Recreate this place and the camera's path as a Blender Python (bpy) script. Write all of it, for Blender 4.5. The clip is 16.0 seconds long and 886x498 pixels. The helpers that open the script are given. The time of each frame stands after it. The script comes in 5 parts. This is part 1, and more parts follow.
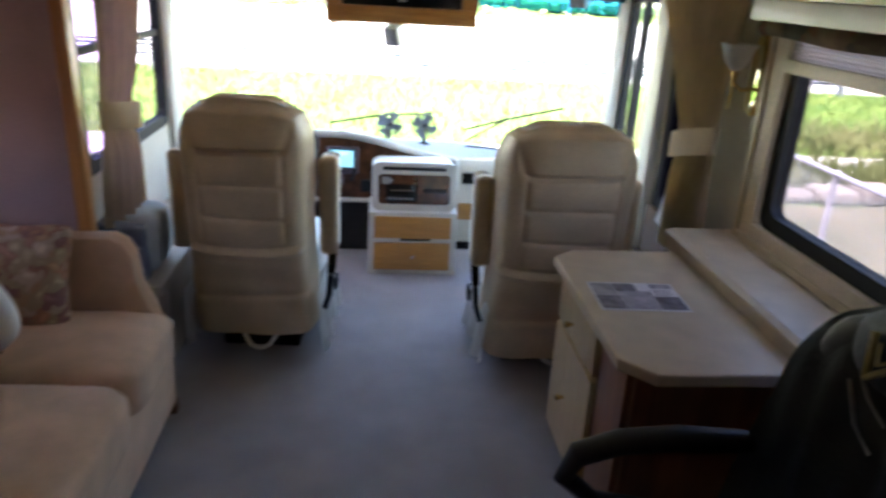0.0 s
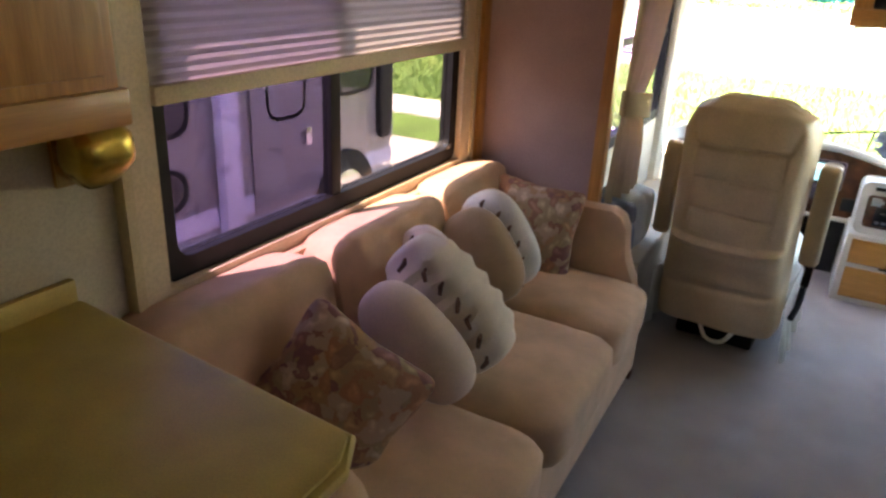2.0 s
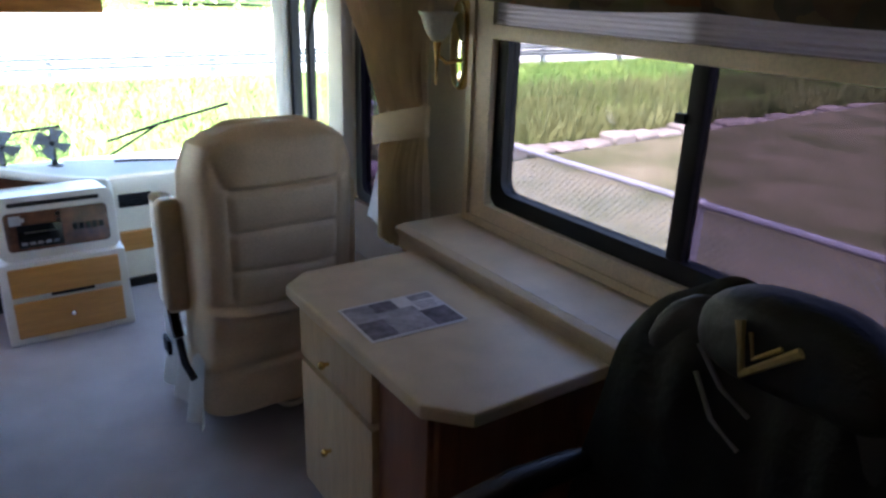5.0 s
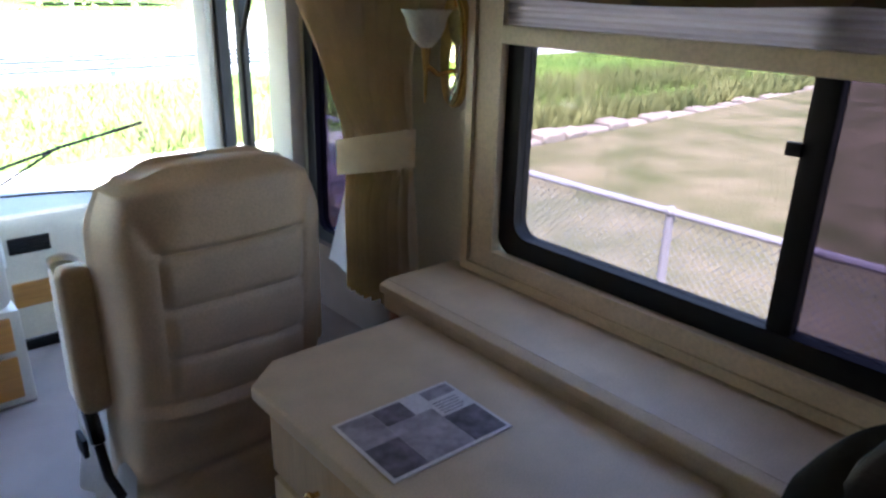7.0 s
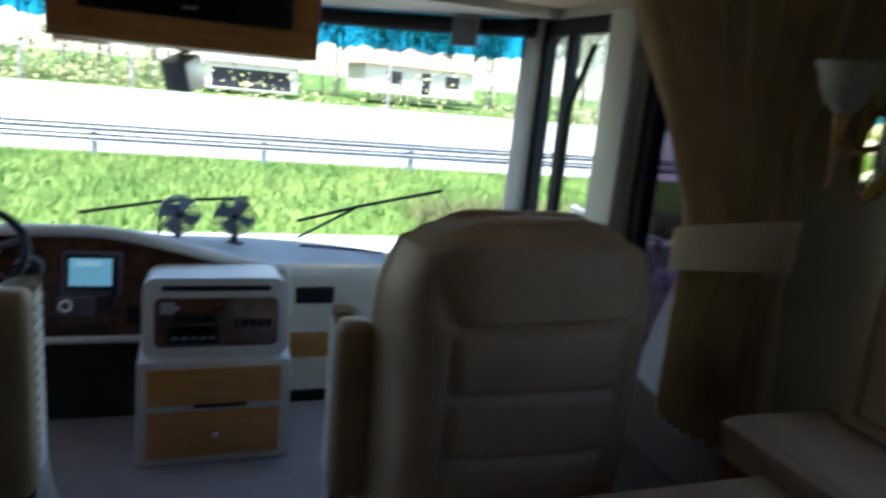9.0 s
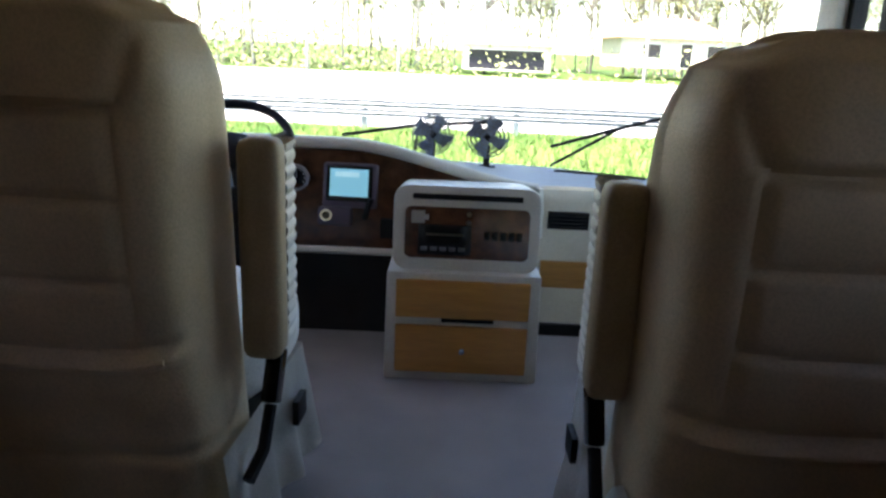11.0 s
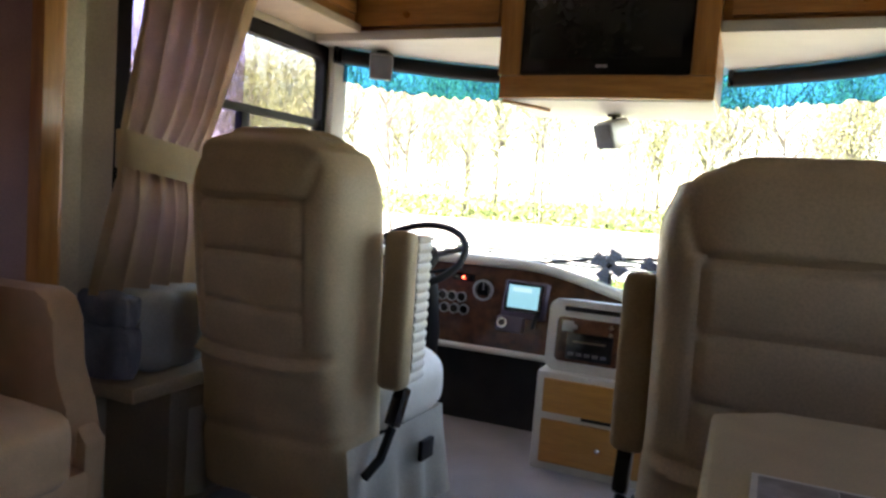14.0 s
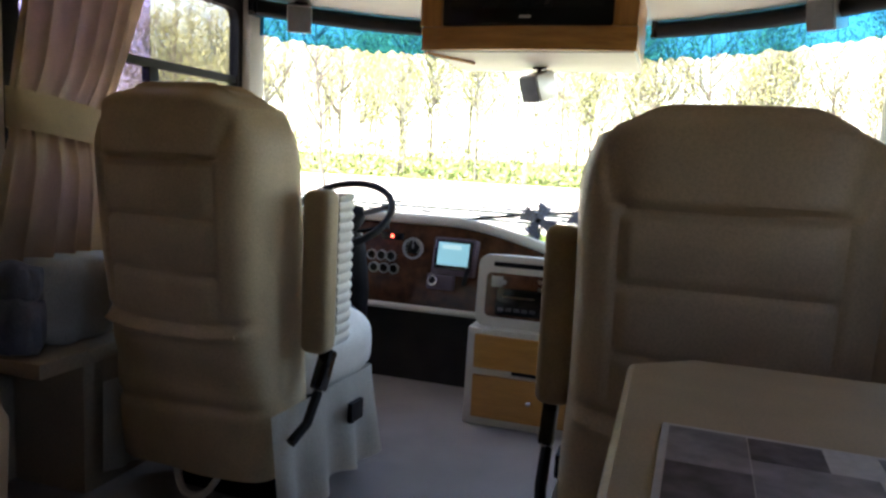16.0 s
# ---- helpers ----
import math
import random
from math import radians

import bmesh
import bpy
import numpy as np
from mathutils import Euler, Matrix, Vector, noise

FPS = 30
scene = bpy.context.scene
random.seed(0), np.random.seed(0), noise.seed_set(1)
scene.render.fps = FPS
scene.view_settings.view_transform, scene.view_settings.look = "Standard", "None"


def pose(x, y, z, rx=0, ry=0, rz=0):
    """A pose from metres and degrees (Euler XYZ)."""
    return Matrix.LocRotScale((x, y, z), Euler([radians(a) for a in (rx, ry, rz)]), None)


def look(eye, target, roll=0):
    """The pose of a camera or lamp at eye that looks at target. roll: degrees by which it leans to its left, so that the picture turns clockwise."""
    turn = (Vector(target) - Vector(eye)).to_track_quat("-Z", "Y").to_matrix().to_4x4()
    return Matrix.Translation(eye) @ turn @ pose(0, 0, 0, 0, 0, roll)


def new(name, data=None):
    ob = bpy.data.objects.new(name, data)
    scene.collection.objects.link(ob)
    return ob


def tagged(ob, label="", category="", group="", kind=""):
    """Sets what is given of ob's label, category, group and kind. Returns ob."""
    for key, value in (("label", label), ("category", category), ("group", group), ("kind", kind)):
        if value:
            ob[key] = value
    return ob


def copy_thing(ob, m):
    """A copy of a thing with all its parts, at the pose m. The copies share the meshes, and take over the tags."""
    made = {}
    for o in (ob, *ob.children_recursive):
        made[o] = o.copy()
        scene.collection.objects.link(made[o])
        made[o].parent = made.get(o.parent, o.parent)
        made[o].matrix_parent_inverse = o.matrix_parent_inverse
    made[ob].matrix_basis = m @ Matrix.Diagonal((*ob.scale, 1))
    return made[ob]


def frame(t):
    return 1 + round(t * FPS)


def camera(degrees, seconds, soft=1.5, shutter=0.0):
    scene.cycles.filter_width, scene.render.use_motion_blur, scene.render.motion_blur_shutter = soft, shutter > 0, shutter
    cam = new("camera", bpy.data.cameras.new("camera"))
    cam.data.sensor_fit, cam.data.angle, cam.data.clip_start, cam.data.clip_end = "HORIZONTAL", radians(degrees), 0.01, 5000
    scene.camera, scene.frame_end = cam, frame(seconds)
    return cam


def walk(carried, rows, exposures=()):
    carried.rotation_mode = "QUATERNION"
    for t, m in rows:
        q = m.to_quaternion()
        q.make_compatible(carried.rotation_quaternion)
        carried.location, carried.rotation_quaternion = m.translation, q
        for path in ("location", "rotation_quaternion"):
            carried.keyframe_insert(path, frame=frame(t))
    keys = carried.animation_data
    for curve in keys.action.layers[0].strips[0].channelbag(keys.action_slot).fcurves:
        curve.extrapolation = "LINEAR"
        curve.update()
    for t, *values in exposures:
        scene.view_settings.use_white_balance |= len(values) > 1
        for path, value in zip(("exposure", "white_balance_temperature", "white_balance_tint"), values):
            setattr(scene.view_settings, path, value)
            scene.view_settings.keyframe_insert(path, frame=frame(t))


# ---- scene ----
cam = camera(63.8, 16.0, soft=2.6, shutter=0.4)
PATH = [
    (0, (-0.12, -0.465, 1.6), (0.075, 1.394, 0.891), 3.3),
    (0.5, (-0.23, -0.591, 1.576), (-0.4, 1.268, 0.857), 3.1),
    (1, (-0.385, -0.691, 1.516), (-0.897, 1.106, 0.804), 2.6),
    (1.5, (-0.374, -0.728, 1.578), (-1.182, 0.933, 0.811), 3.3),
    (2, (-0.373, -0.714, 1.595), (-1.234, 0.922, 0.832), 2.9),
    (2.5, (-0.359, -0.661, 1.569), (-0.862, 1.139, 0.859), 2.5),
    (3, (-0.182, -0.49, 1.521), (-0.248, 1.383, 0.822), 2.4),
    (3.5, (-0.1, -0.306, 1.555), (0.082, 1.548, 0.828), 2.0),
    (4, (-0.102, -0.167, 1.531), (0.414, 1.631, 0.823), 2.5),
    (4.5, (-0.191, -0.065, 1.538), (0.703, 1.586, 0.847), 2.1),
    (5, (-0.169, 0.034, 1.524), (0.894, 1.579, 0.828), 1.9),
    (5.2, (-0.118, 0.097, 1.511), (0.962, 1.632, 0.82), 1.4),
    (7.5, (0.011, 0.662, 1.502), (1.275, 2.054, 0.82), 1.6),
    (8, (0.131, 0.731, 1.505), (1.2, 2.342, 0.996), 0.5),
    (8.5, (0.079, 0.837, 1.473), (0.966, 2.576, 1.04), 2.4),
    (9, (0.009, 0.975, 1.338), (0.68, 2.806, 0.891), 5.5),
    (9.5, (-0.063, 1.136, 1.134), (0.241, 3.008, 0.499), 5.7),
    (9.6, (-0.071, 1.153, 1.118), (0.201, 3.015, 0.44), 6.0),
    (12, (0.124, 1.103, 1.002), (-0.188, 3.032, 0.578), 0.1),
    (12.5, (0.21, 0.828, 0.935), (-0.483, 2.648, 0.481), 3.9),
    (13, (0.446, 0.767, 0.931), (-0.423, 2.529, 0.558), 3.3),
    (13.5, (0.49, 0.687, 1.009), (-0.29, 2.524, 0.874), 2.2),
    (14, (0.52, 0.738, 1.002), (-0.257, 2.574, 0.849), 4.0),
    (14.5, (0.542, 0.773, 0.99), (-0.205, 2.62, 0.817), 4.8),
    (15, (0.538, 0.773, 0.994), (-0.146, 2.643, 0.802), 4.8),
    (15.5, (0.539, 0.79, 0.994), (-0.093, 2.674, 0.772), 3.6),
    (16, (0.539, 0.793, 0.995), (-0.064, 2.683, 0.739), 2.9),
]
walk(cam, [(t, look(eye, target, roll)) for t, eye, target, roll in PATH],
     exposures=[(0.0, 4.30, 6600, 18), (1.0, 4.40, 7350, 19), (2.0, 4.82, 8150, 19), (2.5, 4.68, 7650, 18), (3.5, 4.60, 6400, 18), (5.0, 4.00, 6200, 18), (7.5, 4.15, 6200, 18), (8.5, 2.80, 6000, 14), (9.0, 2.25, 6000, 12), (9.5, 1.90, 6200, 14), (12.0, 3.70, 7550, 16), (12.5, 3.90, 8050, 19), (13.0, 4.20, 8150, 21), (13.5, 3.90, 8050, 20), (14.5, 3.30, 7600, 19), (16.0, 3.20, 7600, 18)])

# ---- place ----
# Metres, x to the right wall, y to the windscreen, z up from the carpet.
world = bpy.data.worlds.new("sky")
scene.world = world
world.use_nodes = True
wn = world.node_tree.nodes
sky = wn.new("ShaderNodeTexSky")
sky.sky_type, sky.sun_disc = "NISHITA", False
SUN_EL, SUN_AZ = 64.0, 222.0   # degrees; azimuth clockwise from +y
sky.sun_elevation, sky.sun_rotation = radians(SUN_EL), radians(SUN_AZ)
world.node_tree.links.new(sky.outputs[0], wn["Background"].inputs[0])
wn["Background"].inputs[1].default_value = 0.15
sun_data = bpy.data.lights.new("sun", "SUN")
sun_data.energy, sun_data.angle, sun_data.color = 4.0, radians(0.55), (1.0, 0.95, 0.88)
sun = new("sun", sun_data)
_e, _a = radians(SUN_EL), radians(SUN_AZ)
sun.matrix_world = look((math.sin(_a) * math.cos(_e) * 30, math.cos(_a) * math.cos(_e) * 30, math.sin(_e) * 30), (0, 0, 0))


# ---- materials ----
def material(name, color, rough=0.6, vary=0.12, scale=8.0, bump=0.15, bump_scale=120.0, metal=0.0, color2=None, spec=0.5,
             stretch=(1, 1, 1), detail=5.0, coat=0.0, rand=0.0, sheen=0.0, distance=0.004):
    """Principled surface with broad stains, fine grain and relief, in metres of the object."""
    m = bpy.data.materials.new(name)
    m.use_nodes = True
    n, l = m.node_tree.nodes, m.node_tree.links
    p = n["Principled BSDF"]
    p.inputs["Roughness"].default_value, p.inputs["Metallic"].default_value = rough, metal
    p.inputs["Specular IOR Level"].default_value = spec
    p.inputs["Coat Weight"].default_value = coat
    p.inputs["Sheen Weight"].default_value = sheen
    tc, mp = n.new("ShaderNodeTexCoord"), n.new("ShaderNodeMapping")
    l.new(tc.outputs["Object"], mp.inputs[0])
    mp.inputs["Scale"].default_value = stretch
    broad, fine = n.new("ShaderNodeTexNoise"), n.new("ShaderNodeTexNoise")
    for t, s, d in ((broad, scale, detail), (fine, bump_scale, 3.0)):
        t.inputs["Scale"].default_value, t.inputs["Detail"].default_value = s, d
        l.new(mp.outputs[0], t.inputs["Vector"])
    ramp = n.new("ShaderNodeValToRGB")
    dark = color2 or tuple(c * (1 - vary * 1.6) for c in color)
    light = color if color2 else tuple(min(c * (1 + vary * 0.6), 1) for c in color)
    ramp.color_ramp.elements[0].position, ramp.color_ramp.elements[1].position = 0.32, 0.68
    ramp.color_ramp.elements[0].color, ramp.color_ramp.elements[1].color = (*dark, 1), (*light, 1)
    l.new(broad.outputs[0], ramp.inputs[0])
    mix = n.new("ShaderNodeMix")
    mix.data_type, mix.blend_type = "RGBA", "MULTIPLY"
    mix.inputs[0].default_value = 0.35
    l.new(ramp.outputs[0], mix.inputs[6])
    grain = n.new("ShaderNodeValToRGB")
    grain.color_ramp.elements[0].color = (0.55, 0.55, 0.55, 1)
    grain.color_ramp.elements[0].position, grain.color_ramp.elements[1].position = 0.3, 0.62
    l.new(fine.outputs[0], grain.inputs[0])
    l.new(grain.outputs[0], mix.inputs[7])
    out = mix.outputs[2]
    if rand:
        oi, hsv, mr = n.new("ShaderNodeObjectInfo"), n.new("ShaderNodeHueSaturation"), n.new("ShaderNodeMapRange")
        mr.inputs[3].default_value, mr.inputs[4].default_value = 1 - rand, 1 + rand
        l.new(oi.outputs["Random"], mr.inputs[0])
        l.new(mr.outputs[0], hsv.inputs["Value"])
        l.new(out, hsv.inputs["Color"])
        out = hsv.outputs[0]
    l.new(out, p.inputs["Base Color"])
    if bump:
        b = n.new("ShaderNodeBump")
        b.inputs["Strength"].default_value, b.inputs["Distance"].default_value = bump, distance
        l.new(fine.outputs[0], b.inputs["Height"])
        l.new(b.outputs[0], p.inputs["Normal"])
    return m


def wood(name, light, dark, rough=0.35, stretch=(14, 14, 1.2), coat=0.25, scale=3.0):
    """Varnished wood whose grain runs along the axis with the small stretch."""
    return material(name, light, rough, color2=dark, scale=scale, stretch=stretch, bump=0.08, bump_scale=14, detail=8, coat=coat)


def glass(name, tint, gloss=0.06):
    """Thin tinted pane: light goes straight through, with a faint sharp reflection."""
    m = bpy.data.materials.new(name)
    m.use_nodes = True
    n, l = m.node_tree.nodes, m.node_tree.links
    n.remove(n["Principled BSDF"])
    tr, gl, mx, fr = n.new("ShaderNodeBsdfTransparent"), n.new("ShaderNodeBsdfGlossy"), n.new("ShaderNodeMixShader"), n.new("ShaderNodeLayerWeight")
    tr.inputs[0].default_value = (*tint, 1)
    gl.inputs["Roughness"].default_value = 0.02
    fr.inputs[0].default_value = 0.12
    scale = n.new("ShaderNodeMath")
    scale.operation, scale.inputs[1].default_value = "MULTIPLY", gloss * 5
    l.new(fr.outputs["Facing"], scale.inputs[0])
    l.new(scale.outputs[0], mx.inputs[0])
    l.new(tr.outputs[0], mx.inputs[1])
    l.new(gl.outputs[0], mx.inputs[2])
    l.new(mx.outputs[0], n["Material Output"].inputs[0])
    return m


def glow(name, color, strength):
    m = bpy.data.materials.new(name)
    m.use_nodes = True
    p = m.node_tree.nodes["Principled BSDF"]
    p.inputs["Base Color"].default_value = (*color, 1)
    p.inputs["Emission Color"].default_value, p.inputs["Emission Strength"].default_value = (*color, 1), strength
    return m


def patterned(name, colors, scale=18.0, rough=0.85):
    """Printed or woven fabric with an irregular leafy pattern in several colours."""
    m = bpy.data.materials.new(name)
    m.use_nodes = True
    n, l = m.node_tree.nodes, m.node_tree.links
    p = n["Principled BSDF"]
    p.inputs["Roughness"].default_value = rough
    tc, vo, no, ra, add, fine, b = (n.new("ShaderNode" + k) for k in ("TexCoord", "TexVoronoi", "TexNoise", "ValToRGB", "MixRGB", "TexNoise", "Bump"))
    no.inputs["Scale"].default_value, no.inputs["Detail"].default_value = scale * 0.6, 4
    add.blend_type, add.inputs[0].default_value = "ADD", 0.18
    vo.inputs["Scale"].default_value = scale
    l.new(tc.outputs["Object"], no.inputs["Vector"])
    l.new(tc.outputs["Object"], add.inputs[1])
    l.new(no.outputs["Color"], add.inputs[2])
    l.new(add.outputs[0], vo.inputs["Vector"])
    sep = n.new("ShaderNodeSeparateColor")
    l.new(vo.outputs["Color"], sep.inputs[0])
    l.new(sep.outputs[0], ra.inputs[0])
    ra.color_ramp.interpolation = "CONSTANT"
    while len(ra.color_ramp.elements) < len(colors):
        ra.color_ramp.elements.new(0.5)
    for i, c in enumerate(colors):
        ra.color_ramp.elements[i].position = i / len(colors)
        ra.color_ramp.elements[i].color = (*c, 1)
    edge, mul = n.new("ShaderNodeValToRGB"), n.new("ShaderNodeMixRGB")
    edge.color_ramp.elements[0].position, edge.color_ramp.elements[1].position = 0.02, 0.45
    edge.color_ramp.elements[0].color, edge.color_ramp.elements[1].color = (1, 1, 1, 1), (0.45, 0.4, 0.38, 1)
    l.new(vo.outputs["Distance"], edge.inputs[0])
    mul.blend_type, mul.inputs[0].default_value = "MULTIPLY", 0.8
    l.new(ra.outputs[0], mul.inputs[1])
    l.new(edge.outputs[0], mul.inputs[2])
    l.new(mul.outputs[0], p.inputs["Base Color"])
    fine.inputs["Scale"].default_value = 220
    l.new(tc.outputs["Object"], fine.inputs["Vector"])
    b.inputs["Strength"].default_value, b.inputs["Distance"].default_value = 0.3, 0.003
    l.new(fine.outputs[0], b.inputs["Height"])
    l.new(b.outputs[0], p.inputs["Normal"])
    return m


def banded(name, c1, c2, scale, axis="Z", rough=0.7):
    """Fine stripes across one axis, for pleated blinds."""
    m = bpy.data.materials.new(name)
    m.use_nodes = True
    n, l = m.node_tree.nodes, m.node_tree.links
    p = n["Principled BSDF"]
    p.inputs["Roughness"].default_value = rough
    tc, wv, ra = n.new("ShaderNodeTexCoord"), n.new("ShaderNodeTexWave"), n.new("ShaderNodeValToRGB")
    wv.bands_direction, wv.inputs["Scale"].default_value, wv.inputs["Distortion"].default_value = axis, scale, 1.5
    ra.color_ramp.elements[0].color, ra.color_ramp.elements[1].color = (*c1, 1), (*c2, 1)
    l.new(tc.outputs["Object"], wv.inputs["Vector"])
    l.new(wv.outputs["Fac"], ra.inputs[0])
    l.new(ra.outputs[0], p.inputs["Base Color"])
    return m


CARPET = material("carpet pile", (0.41, 0.375, 0.37), 0.95, 0.09, 5, 0.9, 260, distance=0.006, spec=0.1, sheen=0.3)
LEATHER = material("cream leather", (0.70, 0.545, 0.345), 0.46, 0.10, 6, 0.25, 190, distance=0.0025)
LEATHER_WHITE = material("ivory leather", (0.80, 0.765, 0.69), 0.5, 0.08, 7, 0.25, 190, distance=0.0025)
LEATHER_TAN = material("tan leather", (0.50, 0.375, 0.22), 0.5, 0.10, 7, 0.25, 190, distance=0.0025)
SOFA = material("peach upholstery", (0.74, 0.49, 0.315), 0.9, 0.10, 9, 0.5, 420, distance=0.002, spec=0.2, sheen=0.2)
SOFA_WOVEN = patterned("leaf tapestry", [(0.52, 0.28, 0.19), (0.70, 0.46, 0.26), (0.80, 0.62, 0.45), (0.42, 0.22, 0.20), (0.62, 0.49, 0.30), (0.70, 0.37, 0.21)], 20)
PILLOW_PINK = material("pale pink plush", (0.86, 0.70, 0.58), 0.95, 0.06, 10, 0.6, 320, distance=0.003, spec=0.15, sheen=0.3)
PILLOW_CREAM = material("cream plush", (0.88, 0.78, 0.64), 0.95, 0.06, 10, 0.6, 320, distance=0.003, spec=0.15, sheen=0.3)
PILLOW_TAN = material("tan plush", (0.42, 0.29, 0.17), 0.95, 0.08, 10, 0.6, 320, distance=0.003, spec=0.15, sheen=0.3)
TASSEL = material("brown tassel yarn", (0.22, 0.12, 0.08), 0.9, 0.3, 60, 0.3, 300)
OAK = wood("honey oak", (0.62, 0.30, 0.09), (0.44, 0.19, 0.05))
OAK_Y = wood("honey oak lengthwise", (0.62, 0.30, 0.09), (0.44, 0.19, 0.05), stretch=(14, 1.2, 14))
OAK_X = wood("honey oak crosswise", (0.62, 0.30, 0.09), (0.44, 0.19, 0.05), stretch=(1.2, 14, 14))
MAPLE = wood("light maple", (0.62, 0.44, 0.24), (0.55, 0.37, 0.19), scale=1.6)
CHERRY = wood("reddish cherry", (0.27, 0.11, 0.05), (0.20, 0.078, 0.035), scale=1.6)
AMBER = wood("amber laminate door", (0.58, 0.28, 0.06), (0.50, 0.23, 0.045), stretch=(1.2, 14, 14))
BURL = material("walnut burl", (0.16, 0.065, 0.03), 0.25, color2=(0.06, 0.022, 0.012), scale=22, bump=0.0, detail=9, coat=0.6, stretch=(1, 1.6, 1))
DESKTOP = material("beige laminate", (0.66, 0.53, 0.36), 0.42, 0.07, 12, 0.05, 300)
OLIVE = material("mustard laminate worktop", (0.58, 0.44, 0.13), 0.45, 0.10, 9, 0.05, 260)
WALL_PINK = material("mauve wall vinyl", (0.50, 0.36, 0.34), 0.75, 0.06, 6, 0.12, 160)
WALL_CREAM = material("cream wall vinyl", (0.62, 0.56, 0.44), 0.75, 0.06, 6, 0.12, 160)
WALL_SAGE = material("pale sage wallpaper", (0.58, 0.53, 0.41), 0.8, 0.06, 6, 0.12, 160)
CEILING = material("off white ceiling vinyl", (0.74, 0.70, 0.60), 0.8, 0.04, 4, 0.1, 140)
WHITEPLASTIC = material("ivory moulded plastic", (0.72, 0.69, 0.60), 0.4, 0.05, 6, 0.05, 200)
DASHPALE = material("pale grey dash top", (0.62, 0.66, 0.68), 0.5, 0.06, 6, 0.1, 250)
SURROUND = material("beige painted window frame", (0.70, 0.57, 0.39), 0.5, 0.06, 9, 0.06, 120)
SURROUND_SLIM = material("dull gold frame lip", (0.64, 0.52, 0.33), 0.4, 0.06, 9, 0.06, 120)
BLACK = material("black rubber", (0.008, 0.0075, 0.009), 0.6, 0.2, 20, 0.1, 200, spec=0.25)
BLACKGLOSS = material("black glossy plastic", (0.012, 0.012, 0.013), 0.12, 0.1, 20, 0.0, 200)
# Near-black base colour that carries the shade of footwell and toe recesses.
RECESS_SHADE = material("near black recess shade", (0.03, 0.028, 0.028), 0.95, 0.2, 8, 0.4, 200)
GREYPLASTIC = material("grey plastic", (0.20, 0.20, 0.21), 0.5, 0.1, 20, 0.1, 200)
SILVER = material("silver paint", (0.55, 0.55, 0.55), 0.35, 0.08, 20, 0.05, 200, metal=0.7)
BRASS = material("polished brass", (0.75, 0.52, 0.20), 0.22, 0.08, 30, 0.03, 200, metal=1.0)
CHROME = material("chrome", (0.75, 0.75, 0.76), 0.12, 0.04, 20, 0.0, 200, metal=1.0)
def translucent(m, share):
    """Lets part of the light through a thin cloth."""
    n, l = m.node_tree.nodes, m.node_tree.links
    p, tr, mx = n["Principled BSDF"], n.new("ShaderNodeBsdfTranslucent"), n.new("ShaderNodeMixShader")
    mx.inputs[0].default_value = share
    if p.inputs["Base Color"].links:
        l.new(p.inputs["Base Color"].links[0].from_socket, tr.inputs[0])
    l.new(p.outputs[0], mx.inputs[1])
    l.new(tr.outputs[0], mx.inputs[2])
    l.new(mx.outputs[0], n["Material Output"].inputs[0])
    return m


CURTAIN = material("cream curtain cloth", (0.80, 0.67, 0.48), 0.9, 0.08, 9, 0.5, 380, distance=0.002, spec=0.15, sheen=0.2)
CURTAIN_LINING = material("white curtain lining", (0.78, 0.77, 0.74), 0.9, 0.05, 9, 0.3, 380, distance=0.002, spec=0.15)
translucent(CURTAIN, 0.22)
translucent(CURTAIN_LINING, 0.4)
BLIND = banded("pleated day blind", (0.62, 0.56, 0.53), (0.70, 0.64, 0.60), 9, "Z")
translucent(BLIND, 0.3)
FROST = material("frosted glass", (0.80, 0.80, 0.74), 0.35, 0.05, 12, 0.05, 90)
GREEN_FABRIC = material("dark green nylon jacket", (0.009, 0.014, 0.014), 0.6, 0.25, 14, 0.4, 60, distance=0.006)
CHAIR_BLACK = material("black office chair vinyl", (0.013, 0.012, 0.014), 0.45, 0.2, 14, 0.2, 140)
GOLD_THREAD = material("gold thread", (0.42, 0.32, 0.13), 0.5, 0.1, 60, 0.2, 300)
BLUE_CLOTH = material("slate blue cloth", (0.27, 0.31, 0.40), 0.9, 0.2, 14, 0.5, 200)
PALE_CLOTH = material("pale grey green cloth", (0.58, 0.62, 0.62), 0.9, 0.1, 10, 0.5, 200)
PAPER = material("glossy paper", (0.80, 0.78, 0.78), 0.35, 0.03, 12, 0.0, 90)
INK_GREY = material("grey print", (0.42, 0.39, 0.43), 0.4, 0.3, 24, 0.0, 90)
INK_DARK = material("dark print", (0.20, 0.18, 0.21), 0.4, 0.4, 30, 0.0, 90)
SCREEN = glow("monitor picture", (0.20, 0.52, 0.66), 0.10)
LED = glow("red warning lamp", (1.0, 0.05, 0.03), 3.0)
PANE_SOFA = glass("deep purple tinted glass", (0.275, 0.24, 0.31))
PANE_DARK = glass("dark door glass", (0.16, 0.14, 0.20))
PANE_CLEAR = glass("windscreen glass", (0.93, 0.97, 0.95))
PANE_TINT = glass("purple tinted glass", (0.21, 0.19, 0.225))
PANE_SMOKE = glass("smoke tinted glass", (0.38, 0.365, 0.375))
PANE_VIOLET = glass("violet tinted glass", (0.52, 0.45, 0.62))
PANE_DESK = glass("faintly tinted desk window glass", (0.48, 0.47, 0.48))
PANE_LIGHT = glass("lightly tinted glass", (0.70, 0.69, 0.70))
TINT_BLUE = glass("blue windscreen shade band", (0.02, 0.25, 0.46))


